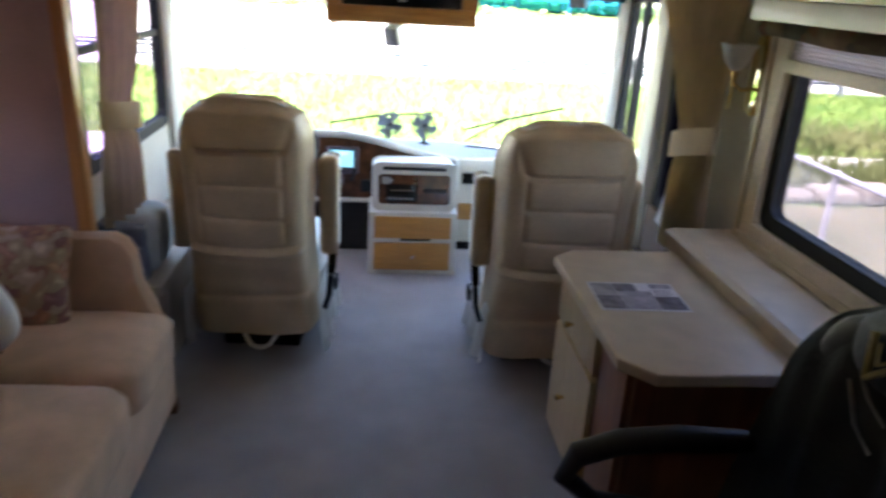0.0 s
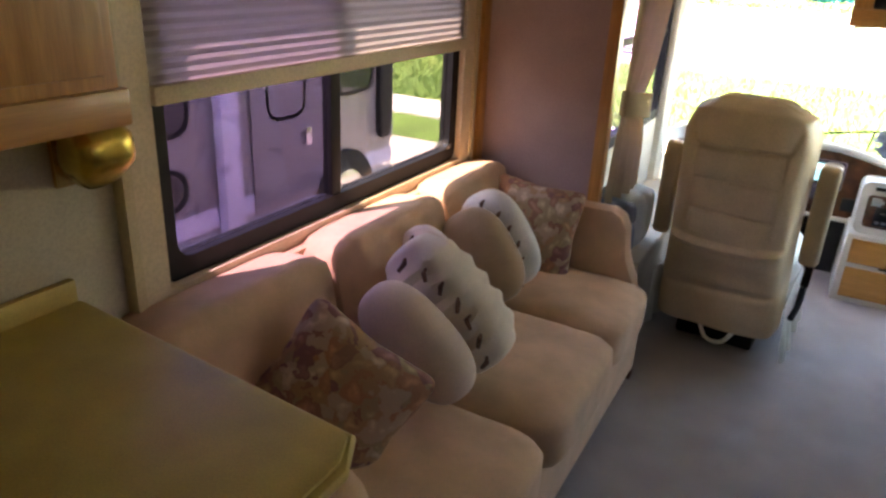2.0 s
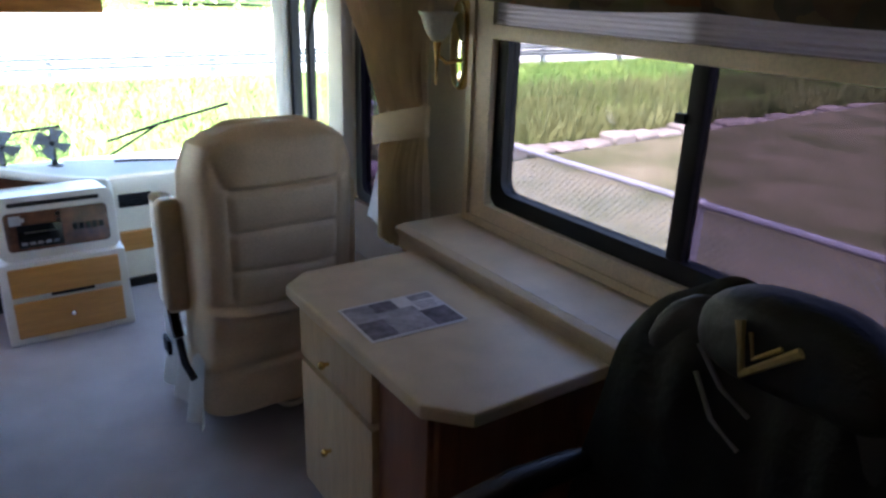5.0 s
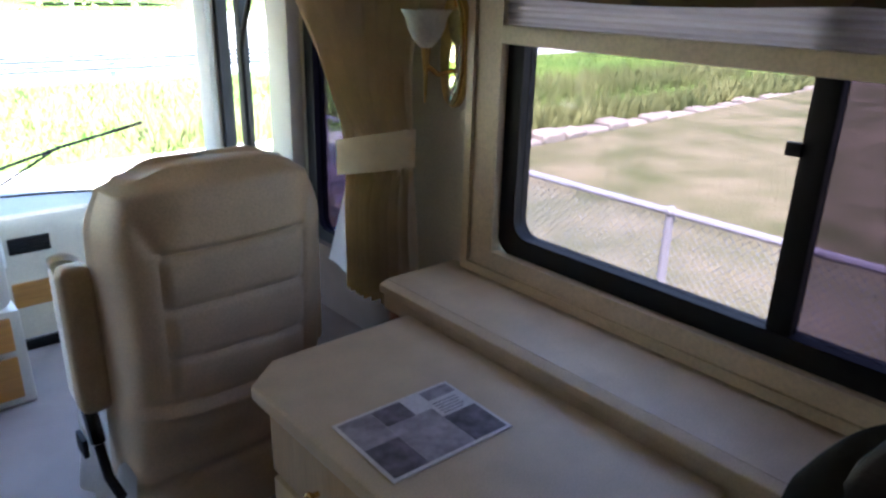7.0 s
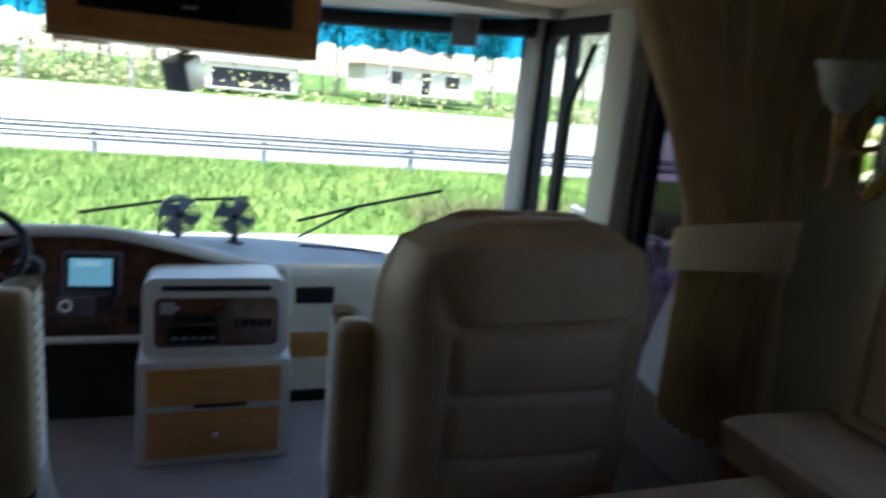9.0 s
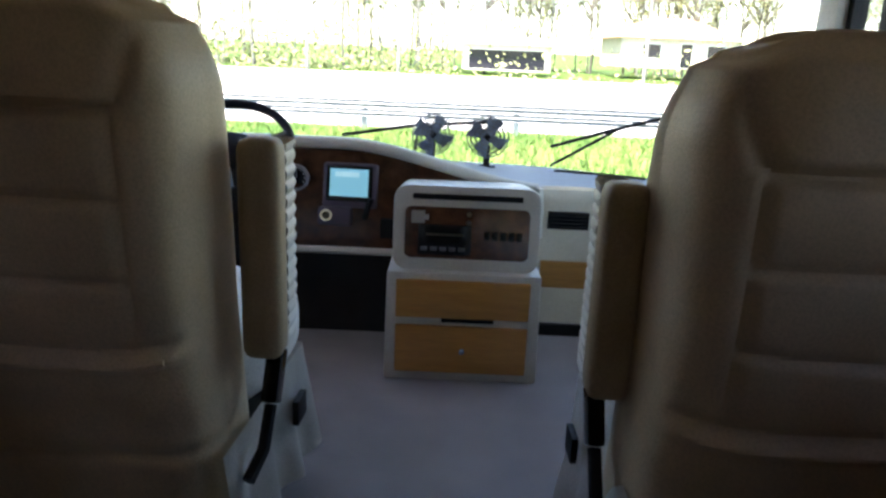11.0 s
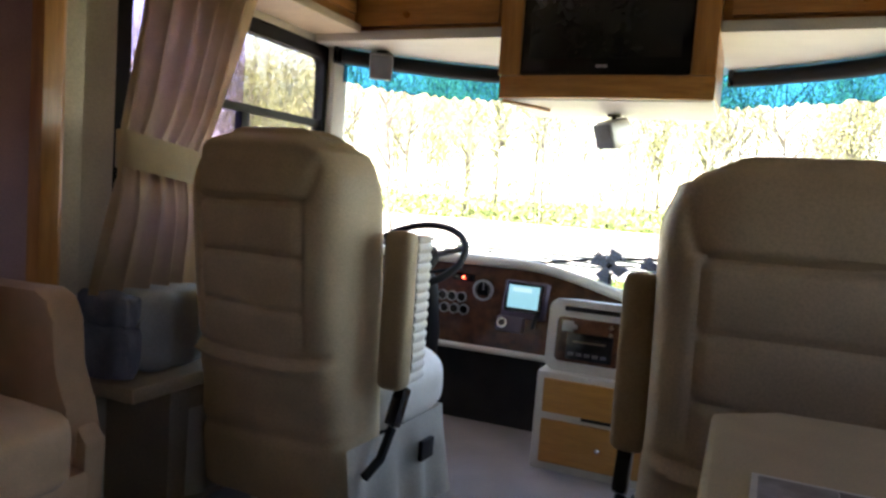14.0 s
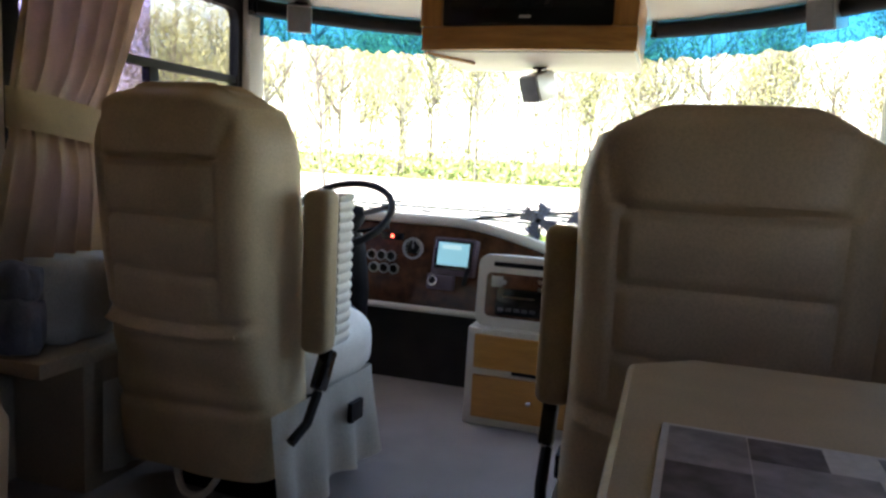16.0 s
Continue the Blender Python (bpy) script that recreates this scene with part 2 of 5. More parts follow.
# ---- tools ----
def part(name, bm, mat, parent=None, label="", smooth=True):
    """Links a bmesh as one mesh object, under a thing or a part."""
    me = bpy.data.meshes.new(name)
    bm.normal_update()
    if smooth:
        for f in bm.faces:
            f.smooth = True
        for e in bm.edges:
            if len(e.link_faces) == 2 and e.calc_face_angle(0) > 0.7:
                e.smooth = False
    bm.to_mesh(me)
    bm.free()
    for m in (mat if isinstance(mat, (list, tuple)) else [mat]):
        me.materials.append(m)
    ob = new(name, me)
    if parent is not None:
        ob.parent = parent
        ob.matrix_parent_inverse = Matrix.Translation(parent.location).inverted() if parent.type == "EMPTY" else Matrix()
    if label:
        ob["label"] = label
    return ob


def thing(name, label, category, at=(0, 0, 0), group="", kind=""):
    ob = new(name)
    ob.empty_display_size = 0.1
    ob.location = at
    return tagged(ob, label, category, group, kind)


def solid(name, bm, mat, label, category="", group="", kind="", smooth=True):
    return tagged(part(name, bm, mat, None, "", smooth), label, category, group, kind)


def box(x0, x1, y0, y1, z0, z1, bevel=0.0, segs=2, bm=None, turn=None):
    """A block between two corners, with rounded edges; turn: a matrix laid on it after."""
    b = bmesh.new()
    bmesh.ops.create_cube(b, size=1)
    bmesh.ops.transform(b, matrix=Matrix.Translation(((x0 + x1) / 2, (y0 + y1) / 2, (z0 + z1) / 2)) @ Matrix.Diagonal((abs(x1 - x0), abs(y1 - y0), abs(z1 - z0), 1)), verts=b.verts)
    if bevel:
        bmesh.ops.bevel(b, geom=b.edges[:], offset=bevel, segments=segs, profile=0.6, affect="EDGES", clamp_overlap=True)
    if turn is not None:
        bmesh.ops.transform(b, matrix=turn, verts=b.verts)
    return join(bm, b) if bm is not None else b


def join(bm, other):
    me = bpy.data.meshes.new("tmp")
    other.to_mesh(me)
    other.free()
    bm.from_mesh(me)
    bpy.data.meshes.remove(me)
    return bm


def puffy(x0, x1, y0, y1, z0, z1, p=4.0, n=28, turn=None, dent=None):
    """A stuffed cushion: a rounded block with bulging sides. dent(x, y, z) moves its points."""
    b = bmesh.new()
    bmesh.ops.create_uvsphere(b, u_segments=n * 2, v_segments=n, radius=1)
    c, h = Vector(((x0 + x1) / 2, (y0 + y1) / 2, (z0 + z1) / 2)), Vector(((x1 - x0) / 2, (y1 - y0) / 2, (z1 - z0) / 2))
    for v in b.verts:
        d = v.co.normalized()
        r = (abs(d.x) ** p + abs(d.y) ** p + abs(d.z) ** p) ** (-1 / p)
        d = d * r
        q = Vector((d.x * h.x, d.y * h.y, d.z * h.z))
        v.co = c + q
        if dent:
            v.co += Vector(dent(*d))
    if turn is not None:
        bmesh.ops.transform(b, matrix=turn, verts=b.verts)
    return b


def tube(points, radius, sides=8, bm=None, radii=None, cap=True):
    """A round bar along a line of points."""
    b = bm if bm is not None else bmesh.new()
    pts = [Vector(p) for p in points]
    rings, ref = [], None
    for i, p in enumerate(pts):
        d = (pts[min(i + 1, len(pts) - 1)] - pts[max(i - 1, 0)]).normalized()
        if ref is None:
            ref = d.orthogonal().normalized()
        ref = (ref - d * ref.dot(d)).normalized()
        side = d.cross(ref)
        r = radii[i] if radii else radius
        rings.append([b.verts.new(p + (ref * math.cos(a) + side * math.sin(a)) * r) for a in (2 * math.pi * k / sides for k in range(sides))])
    for r0, r1 in zip(rings, rings[1:]):
        for k in range(sides):
            b.faces.new((r0[k], r0[(k + 1) % sides], r1[(k + 1) % sides], r1[k]))
    if cap:
        b.faces.new(rings[0][::-1])
        b.faces.new(rings[-1])
    return b


def prism(outline, lo, hi, axis="z", bevel=0.0, turn=None):
    """A flat outline (pairs) drawn out between lo and hi along an axis: z takes (x, y), y takes (x, z), x takes (y, z)."""
    b = bmesh.new()

    def spot(u, v, w):
        return {"z": (u, v, w), "y": (u, w, v), "x": (w, u, v)}[axis]
    lower, upper = [b.verts.new(spot(u, v, lo)) for u, v in outline], [b.verts.new(spot(u, v, hi)) for u, v in outline]
    b.faces.new(lower[::-1])
    b.faces.new(upper)
    k = len(outline)
    for i in range(k):
        b.faces.new((lower[i], lower[(i + 1) % k], upper[(i + 1) % k], upper[i]))
    bmesh.ops.recalc_face_normals(b, faces=b.faces)
    if bevel:
        bmesh.ops.bevel(b, geom=b.edges[:], offset=bevel, segments=2, profile=0.6, affect="EDGES", clamp_overlap=True)
    if turn is not None:
        bmesh.ops.transform(b, matrix=turn, verts=b.verts)
    return b


def rounded(x0, x1, z0, z1, r, n=5):
    """Outline of a rounded rectangle, anticlockwise."""
    out = []
    for cx, cz, a0 in ((x1 - r, z1 - r, 0), (x0 + r, z1 - r, 90), (x0 + r, z0 + r, 180), (x1 - r, z0 + r, 270)):
        out += [(cx + r * math.cos(radians(a0 + 90 * i / n)), cz + r * math.sin(radians(a0 + 90 * i / n))) for i in range(n + 1)]
    return out


def ring(outer, inner, lo, hi, axis="y", turn=None):
    """A frame between two outlines with the same number of points, drawn out along an axis."""
    b = bmesh.new()

    def spot(u, v, w):
        return {"z": (u, v, w), "y": (u, w, v), "x": (w, u, v)}[axis]
    loops = [[b.verts.new(spot(u, v, w)) for u, v in o] for o, w in ((outer, lo), (inner, lo), (inner, hi), (outer, hi))]
    k = len(outer)
    for a, c in zip(loops, loops[1:] + loops[:1]):
        for i in range(k):
            b.faces.new((a[i], a[(i + 1) % k], c[(i + 1) % k], c[i]))
    bmesh.ops.recalc_face_normals(b, faces=b.faces)
    if turn is not None:
        bmesh.ops.transform(b, matrix=turn, verts=b.verts)
    return b


def disc(c, r, depth, axis="y", sides=24, bevel=0.0, turn=None):
    """A short round block round the point c."""
    o = [(r * math.cos(2 * math.pi * i / sides), r * math.sin(2 * math.pi * i / sides)) for i in range(sides)]
    b = prism(o, 0, depth, axis, bevel)
    bmesh.ops.transform(b, matrix=Matrix.Translation(c) @ (turn if turn is not None else Matrix()), verts=b.verts)
    return b


def sheet(nu, nv, f, thick=0.0):
    """A surface from f(u, v) with u, v from 0 to 1; thick gives it a back, pushed along its normals."""
    b = bmesh.new()
    grid = [[b.verts.new(f(i / nu, j / nv)) for j in range(nv + 1)] for i in range(nu + 1)]
    for i in range(nu):
        for j in range(nv):
            b.faces.new((grid[i][j], grid[i + 1][j], grid[i + 1][j + 1], grid[i][j + 1]))
    if thick:
        bmesh.ops.solidify(b, geom=b.faces[:], thickness=thick)
    return b


def smooth(a, b, x):
    t = min(max((x - a) / (b - a), 0), 1)
    return t * t * (3 - 2 * t)


def groove(x, at, width):
    return math.exp(-((x - at) / width) ** 2)


def wall_with_hole(lo, hi, a0, a1, z0, z1, holes, axis="x"):
    """A wall between a0 and a1 along its length, from z0 to z1, with square holes (a, a, z, z) right through it."""
    b = bmesh.new()
    cuts_a, cuts_z = sorted({a0, a1, *[h for q in holes for h in q[:2]]}), sorted({z0, z1, *[h for q in holes for h in q[2:]]})
    for p, q in zip(cuts_a, cuts_a[1:]):
        for r, s in zip(cuts_z, cuts_z[1:]):
            ma, mz = (p + q) / 2, (r + s) / 2
            if any(h[0] < ma < h[1] and h[2] < mz < h[3] for h in holes):
                continue
            box(*((lo, hi, p, q) if axis == "x" else (p, q, lo, hi)), r, s, bm=b)
    bmesh.ops.remove_doubles(b, verts=b.verts, dist=0.0005)
    seen = {}
    for f in b.faces[:]:
        key = tuple(round(c, 3) for c in f.calc_center_median())
        seen.setdefault(key, []).append(f)
    bmesh.ops.delete(b, geom=[f for fs in seen.values() if len(fs) > 1 for f in fs], context="FACES")
    bmesh.ops.recalc_face_normals(b, faces=b.faces)
    return b


# ---- the coach: floor, walls, ceiling ----
RIGHT, LEFT, SLIDE, BACK, CEIL = 1.22, -1.22, -1.66, -2.6, 2.02
solid("floor", box(-1.72, 1.30, BACK, 4.35, -0.06, 0.0), CARPET, "grey taupe cut pile carpet over the whole floor", "floor", kind="structure")
solid("ceiling", box(-1.72, 1.30, BACK, 4.3, CEIL, CEIL + 0.05), CEILING, "plain off white vinyl ceiling", "ceiling", kind="structure")
solid("wall_back", box(-1.72, 1.30, BACK - 0.06, BACK, -0.06, CEIL), WALL_CREAM, "plain cream wall behind the kitchen", "wall", kind="structure")
RWIN = (-0.30, 1.797, 0.852, 1.60)      # y, y, z, z of the opening over the desk
RCAB = (2.90, 3.45, 0.62, 1.60)
RDOOR = (2.26, 2.74, 0.62, 1.585)
solid("wall_right", wall_with_hole(RIGHT, RIGHT + 0.05, BACK, 3.50, -0.06, CEIL, [RWIN, RCAB, RDOOR]), WALL_SAGE, "pale wallpapered side wall with a wide window over the desk", "wall", kind="structure", smooth=False)
LWIN = (0.318, 1.79, 0.832, 1.62)
solid("wall_slide", wall_with_hole(SLIDE - 0.05, SLIDE, BACK, 2.05, -0.06, CEIL, [LWIN]), WALL_SAGE, "pale slide-out wall with a wide window behind the sofa", "wall", kind="structure", smooth=False)
LCAB = (2.30, 3.45, 0.80, 1.605)
solid("wall_left", wall_with_hole(LEFT - 0.05, LEFT, 2.05, 3.50, -0.06, CEIL, [LCAB]), WALL_CREAM, "cream side wall beside the driver with a sliding window", "wall", kind="structure", smooth=False)
solid("wall_slide_end", box(SLIDE - 0.05, -1.147, 2.0, 2.045, 0.0, CEIL), WALL_PINK, "mauve end panel of the slide-out beside the sofa", "wall", kind="structure")
solid("trim_slide", prism([(-1.146, 1.975), (-1.10, 1.975), (-1.10, 2.03), (-1.115, 2.05), (-1.146, 2.05)], 0.0, CEIL, bevel=0.004), OAK, "upright honey oak trim on the edge of the slide-out", "trim", kind="structure")
solid("trim_return", box(-1.219, -1.135, 2.052, 2.125, 0.0, CEIL, 0.01), WALL_CREAM, "cream upright return between slide-out and driver's wall", "trim", kind="structure")
solid("trim_corner", box(SLIDE + 0.002, SLIDE + 0.026, 1.94, 1.998, 0.7, CEIL, 0.004), OAK, "thin oak strip in the corner behind the sofa", "trim", kind="structure")


def front_arc(x, y_mid, y_side, half=1.22):
    """The bowed front of the coach."""
    return y_side + (y_mid - y_side) * (1 - (abs(x) / half) ** 2.4)


# lower front wall and the bowed windscreen
def low_front(u, v):
    x = -1.27 + 2.54 * u
    return (x, front_arc(min(max(x, -1.22), 1.22), 4.22, 3.52) + 0.02, -0.06 + 0.62 * v)


solid("wall_front", sheet(32, 1, low_front, 0.05), WHITEPLASTIC, "moulded front wall under the windscreen", "wall", kind="structure")
glass_y = lambda x, z: front_arc(x, 4.20, 3.50) - 0.10 * (z - 0.56)
windscreen = thing("window_front", "broad bowed windscreen with a blue shade band along its top", "windscreen", (0, 4.0, 0.56), kind="structure")
pane = part("pane", sheet(40, 6, lambda u, v: (-1.20 + 2.40 * u, glass_y(-1.20 + 2.40 * u, 0.56 + 0.90 * v), 0.56 + 0.90 * v)), PANE_CLEAR, windscreen)
pane.visible_shadow = False
rng = random.Random(5)
edge = [0.012 * rng.uniform(-1, 1) for _ in range(161)]
band = part("shade_band", sheet(160, 1, lambda u, v: (-1.20 + 2.40 * u, glass_y(-1.20 + 2.40 * u, 1.5) + 0.004, 1.455 + edge[round(u * 160)] + (0.17 - edge[round(u * 160)]) * v)), TINT_BLUE, windscreen, "translucent blue shade band")
band.visible_shadow = False
for k, x in (("pillar", -1.225), ("pillar", 1.225)):
    s = math.copysign(1, x)
    o = [(x - s * 0.04, 3.425), (x + s * 0.05, 3.425), (x + s * 0.05, 3.56), (x - s * 0.01, 3.56), (x - s * 0.06, 3.50)]
    solid("trim_pillar", prism(o if s < 0 else o[::-1], 0.0, 1.62, bevel=0.012), WHITEPLASTIC, "ivory moulded windscreen pillar", "pillar", kind="structure")

# header above the windscreen: ivory soffit, black shade rollers, oak cupboards
solid("soffit_front", prism([(-1.21, 3.30), (1.21, 3.30)] + [(x, glass_y(x, 1.62) + 0.03) for x in (1.21, 1.0, 0.7, 0.35, 0, -0.35, -0.7, -1.0, -1.21)], 1.60, 1.64, bevel=0.006), WHITEPLASTIC, "ivory soffit over the windscreen", "soffit", kind="structure")
for x0, x1 in ((-1.16, -0.40), (0.40, 1.16)):
    b = bmesh.new()
    pts = [(x, glass_y(x, 1.56) - 0.06, 1.565) for x in np.linspace(x0, x1, 9)]
    tube(pts, 0.033, 10, b)
    r = thing("sun_shade_roller", "black rolled sun shade under the windscreen soffit", "sun shade", (x0, 3.6, 1.565), "rolled shades")
    part("roller", b, BLACK, r)
    part("bracket", box(x0 - 0.012, x0 + 0.012, pts[0][1] - 0.035, pts[0][1] + 0.035, 1.53, 1.60, 0.004), BLACKGLOSS, r)
    part("bracket", box(x1 - 0.012, x1 + 0.012, pts[-1][1] - 0.035, pts[-1][1] + 0.035, 1.53, 1.60, 0.004), BLACKGLOSS, r)


def raised_door(parent, x0, x1, z0, z1, y, face=-1, mat=OAK_X, knob=None):
    """A cupboard door with a framed, raised panel, facing along y."""
    d = part("door", ring([(x0, z0), (x1, z0), (x1, z1), (x0, z1)], [(x0 + 0.05, z0 + 0.045), (x1 - 0.05, z0 + 0.045), (x1 - 0.05, z1 - 0.045), (x0 + 0.05, z1 - 0.045)], y, y + face * 0.02, "y"), mat, parent, smooth=False)
    part("door_panel", box(x0 + 0.045, x1 - 0.045, y + face * 0.002, y + face * 0.012, z0 + 0.04, z1 - 0.04, 0.005), mat, d)
    if knob:
        part("knob", disc((knob[0], y + face * 0.02, knob[1]), 0.012, face * 0.02, "y", 12), BRASS, d)
    return d


for x0, x1 in ((-1.21, -0.3805), (0.3805, 1.21)):
    c = thing("overhead_cabinet", "honey oak overhead cupboard above the windscreen", "cabinet", ((x0 + x1) / 2, 3.4, 1.64), "front overhead cupboards")
    part("body", box(x0, x1, 3.34, 3.80, 1.641, CEIL - 0.002, 0.004), OAK_X, c)
    raised_door(c, x0 + 0.03, x1 - 0.03, 1.66, CEIL - 0.02, 3.338, knob=((x0 + x1) / 2, 1.70))
solid("wall_header", box(-1.27, 1.27, 3.802, 3.85, 1.641, CEIL - 0.001), WHITEPLASTIC, "ivory header closing the roof above the windscreen", "wall", kind="structure")
# side overhead cupboards along the right wall and above the driver
for s, y0, y1, nm in ((1, 2.02, 3.30, "oak cupboard above the entry door"), (-1, 2.22, 3.30, "oak cupboard above the driver's window")):
    c = thing("overhead_cabinet", "honey oak " + nm.replace("oak ", ""), "cabinet", (s * 1.1, y0, 1.66), "side overhead cupboards")
    xin = s * 1.02
    part("body", box(min(xin, s * 1.215), max(xin, s * 1.215), y0, y1, 1.665, CEIL - 0.002, 0.004), OAK_Y, c)
    for j in range(2):
        a, b2 = y0 + 0.02 + j * (y1 - y0 - 0.02) / 2, y0 + (j + 1) * (y1 - y0 - 0.02) / 2
        part("door", box(min(xin, xin - s * 0.018), max(xin, xin - s * 0.018), a, b2, 1.70, CEIL - 0.02, 0.006), OAK_Y, c)
    part("trim_rail", box(min(xin - s * 0.03, s * 1.215), max(xin - s * 0.03, s * 1.215), y0, y1, 1.63, 1.664, 0.006), SURROUND, c, "ivory lip under the cupboard")


# ---- windows ----
def side_window(name, x, s, hole, label, mullion, panes, blind_z, wood_frame, rail=None, ends=0.0):
    """A black framed sliding window in a side wall; s: the side it faces out to. panes: glass by bay."""
    y0, y1, z0, z1 = hole
    w = thing(name, label, "window", (x, (y0 + y1) / 2, z0), kind="structure")
    k = 0.055
    part("window_frame", ring(rounded(y0 + 0.002, y1 - 0.002, z0 + 0.002, z1 - 0.002, 0.05), rounded(y0 + k, y1 - k, z0 + k, z1 - k, 0.045), x, x + s * 0.045, "x"), BLACK, w, "black rubber and metal frame")
    cuts = [y0 + k, *mullion, y1 - k]
    for m in mullion:
        part("mullion", box(x + s * 0.005, x + s * 0.04, m - 0.024, m + 0.024, z0 + k, rail - 0.014 if rail else z1 - k, 0.004), BLACK, w)
    if rail:
        part("rail", box(x + s * 0.008, x + s * 0.038, y0 + k, y1 - k, rail - 0.016, rail + 0.016, 0.004), BLACK, w)
    for (a, c), mat in zip(zip(cuts, cuts[1:]), panes):
        part("pane", box(x + s * 0.022, x + s * 0.026, a, c, z0 + k, z1 - k), mat, w)
    if wood_frame:
        o = 0.055
        y0, y1 = y0 - ends, y1 + ends
        f = part("surround", ring([(y0 - o, z0 - o), (y1 + o, z0 - o), (y1 + o, z1 + 0.1), (y0 - o, z1 + 0.1)], [(y0 + ends + 0.004, z0 + 0.004), (y1 - ends - 0.004, z0 + 0.004), (y1 - ends - 0.004, z1 - 0.004), (y0 + ends + 0.004, z1 - 0.004)], x, x - s * 0.024, "x"), SURROUND, w, "beige painted wooden surround", smooth=False)
        part("lip", ring([(y0 - o - 0.012, z0 - o - 0.012), (y1 + o + 0.012, z0 - o - 0.012), (y1 + o + 0.012, z1 + 0.112), (y0 - o - 0.012, z1 + 0.112)], [(y0 - o + 0.012, z0 - o + 0.012), (y1 + o - 0.012, z0 - o + 0.012), (y1 + o - 0.012, z1 + 0.088), (y0 - o + 0.012, z1 + 0.088)], x, x - s * 0.034, "x"), SURROUND_SLIM, f, smooth=False)
        y0, y1 = hole[:2]
    if blind_z:
        def pleat(u, v):
            return (x - s * (0.012 + (0.005 if round(v * 26) % 2 else 0.0)), y0 + 0.01 + (y1 - y0 - 0.02) * u, blind_z + 0.03 + (z1 - 0.015 - blind_z - 0.03) * v)
        bl = thing("pleated_blind", "raised pleated day blind with a beige bottom rail", "blind", (x, y0, blind_z), "window blinds")
        part("fabric", sheet(6, 26, pleat, 0.001), BLIND, bl, smooth=False)
        part("bottom_rail", box(min(x - s * 0.002, x - s * 0.034), max(x - s * 0.002, x - s * 0.034), y0 + 0.008, y1 - 0.008, blind_z - 0.008, blind_z + 0.034, 0.006), SURROUND, bl)
        part("head_rail", box(min(x - s * 0.002, x - s * 0.036), max(x - s * 0.002, x - s * 0.036), y0 + 0.008, y1 - 0.008, z1 - 0.03, z1 - 0.006, 0.004), SURROUND, bl)
    return w


w = side_window("window_desk", RIGHT, 1, RWIN, "wide black framed sliding window in a beige surround above the desk", [1.064], [PANE_TINT, PANE_DESK], 1.385, True, ends=0.035)
part("latch", box(RIGHT - 0.006, RIGHT + 0.01, 1.082, 1.110, 1.238, 1.262, 0.003), BLACK, w)
w = side_window("window_sofa", SLIDE, -1, LWIN, "wide black framed sliding window in a beige surround behind the sofa", [1.008], [PANE_SOFA, PANE_SMOKE], 1.275, True, ends=0.03)
part("latch", box(SLIDE - 0.01, SLIDE + 0.012, 1.705, 1.735, 0.89, 0.91, 0.003), CHROME, w)
side_window("window_driver", LEFT, -1, LCAB, "black framed sliding window beside the driver", [2.90], [PANE_VIOLET, PANE_LIGHT], None, False, rail=1.27)
side_window("window_entry", RIGHT, 1, RCAB, "black framed window in the entry door beside the passenger", [3.235], [PANE_CLEAR, PANE_CLEAR], None, False)
side_window("window_door", RIGHT, 1, RDOOR, "dark tinted window in the entry door behind the curtain", [], [PANE_DARK], None, False)
solid("trim_post", box(1.165, 1.219, 2.75, 2.895, 0.40, 1.60, 0.012), WHITEPLASTIC, "ivory upright post beside the entry door", "post", kind="structure")


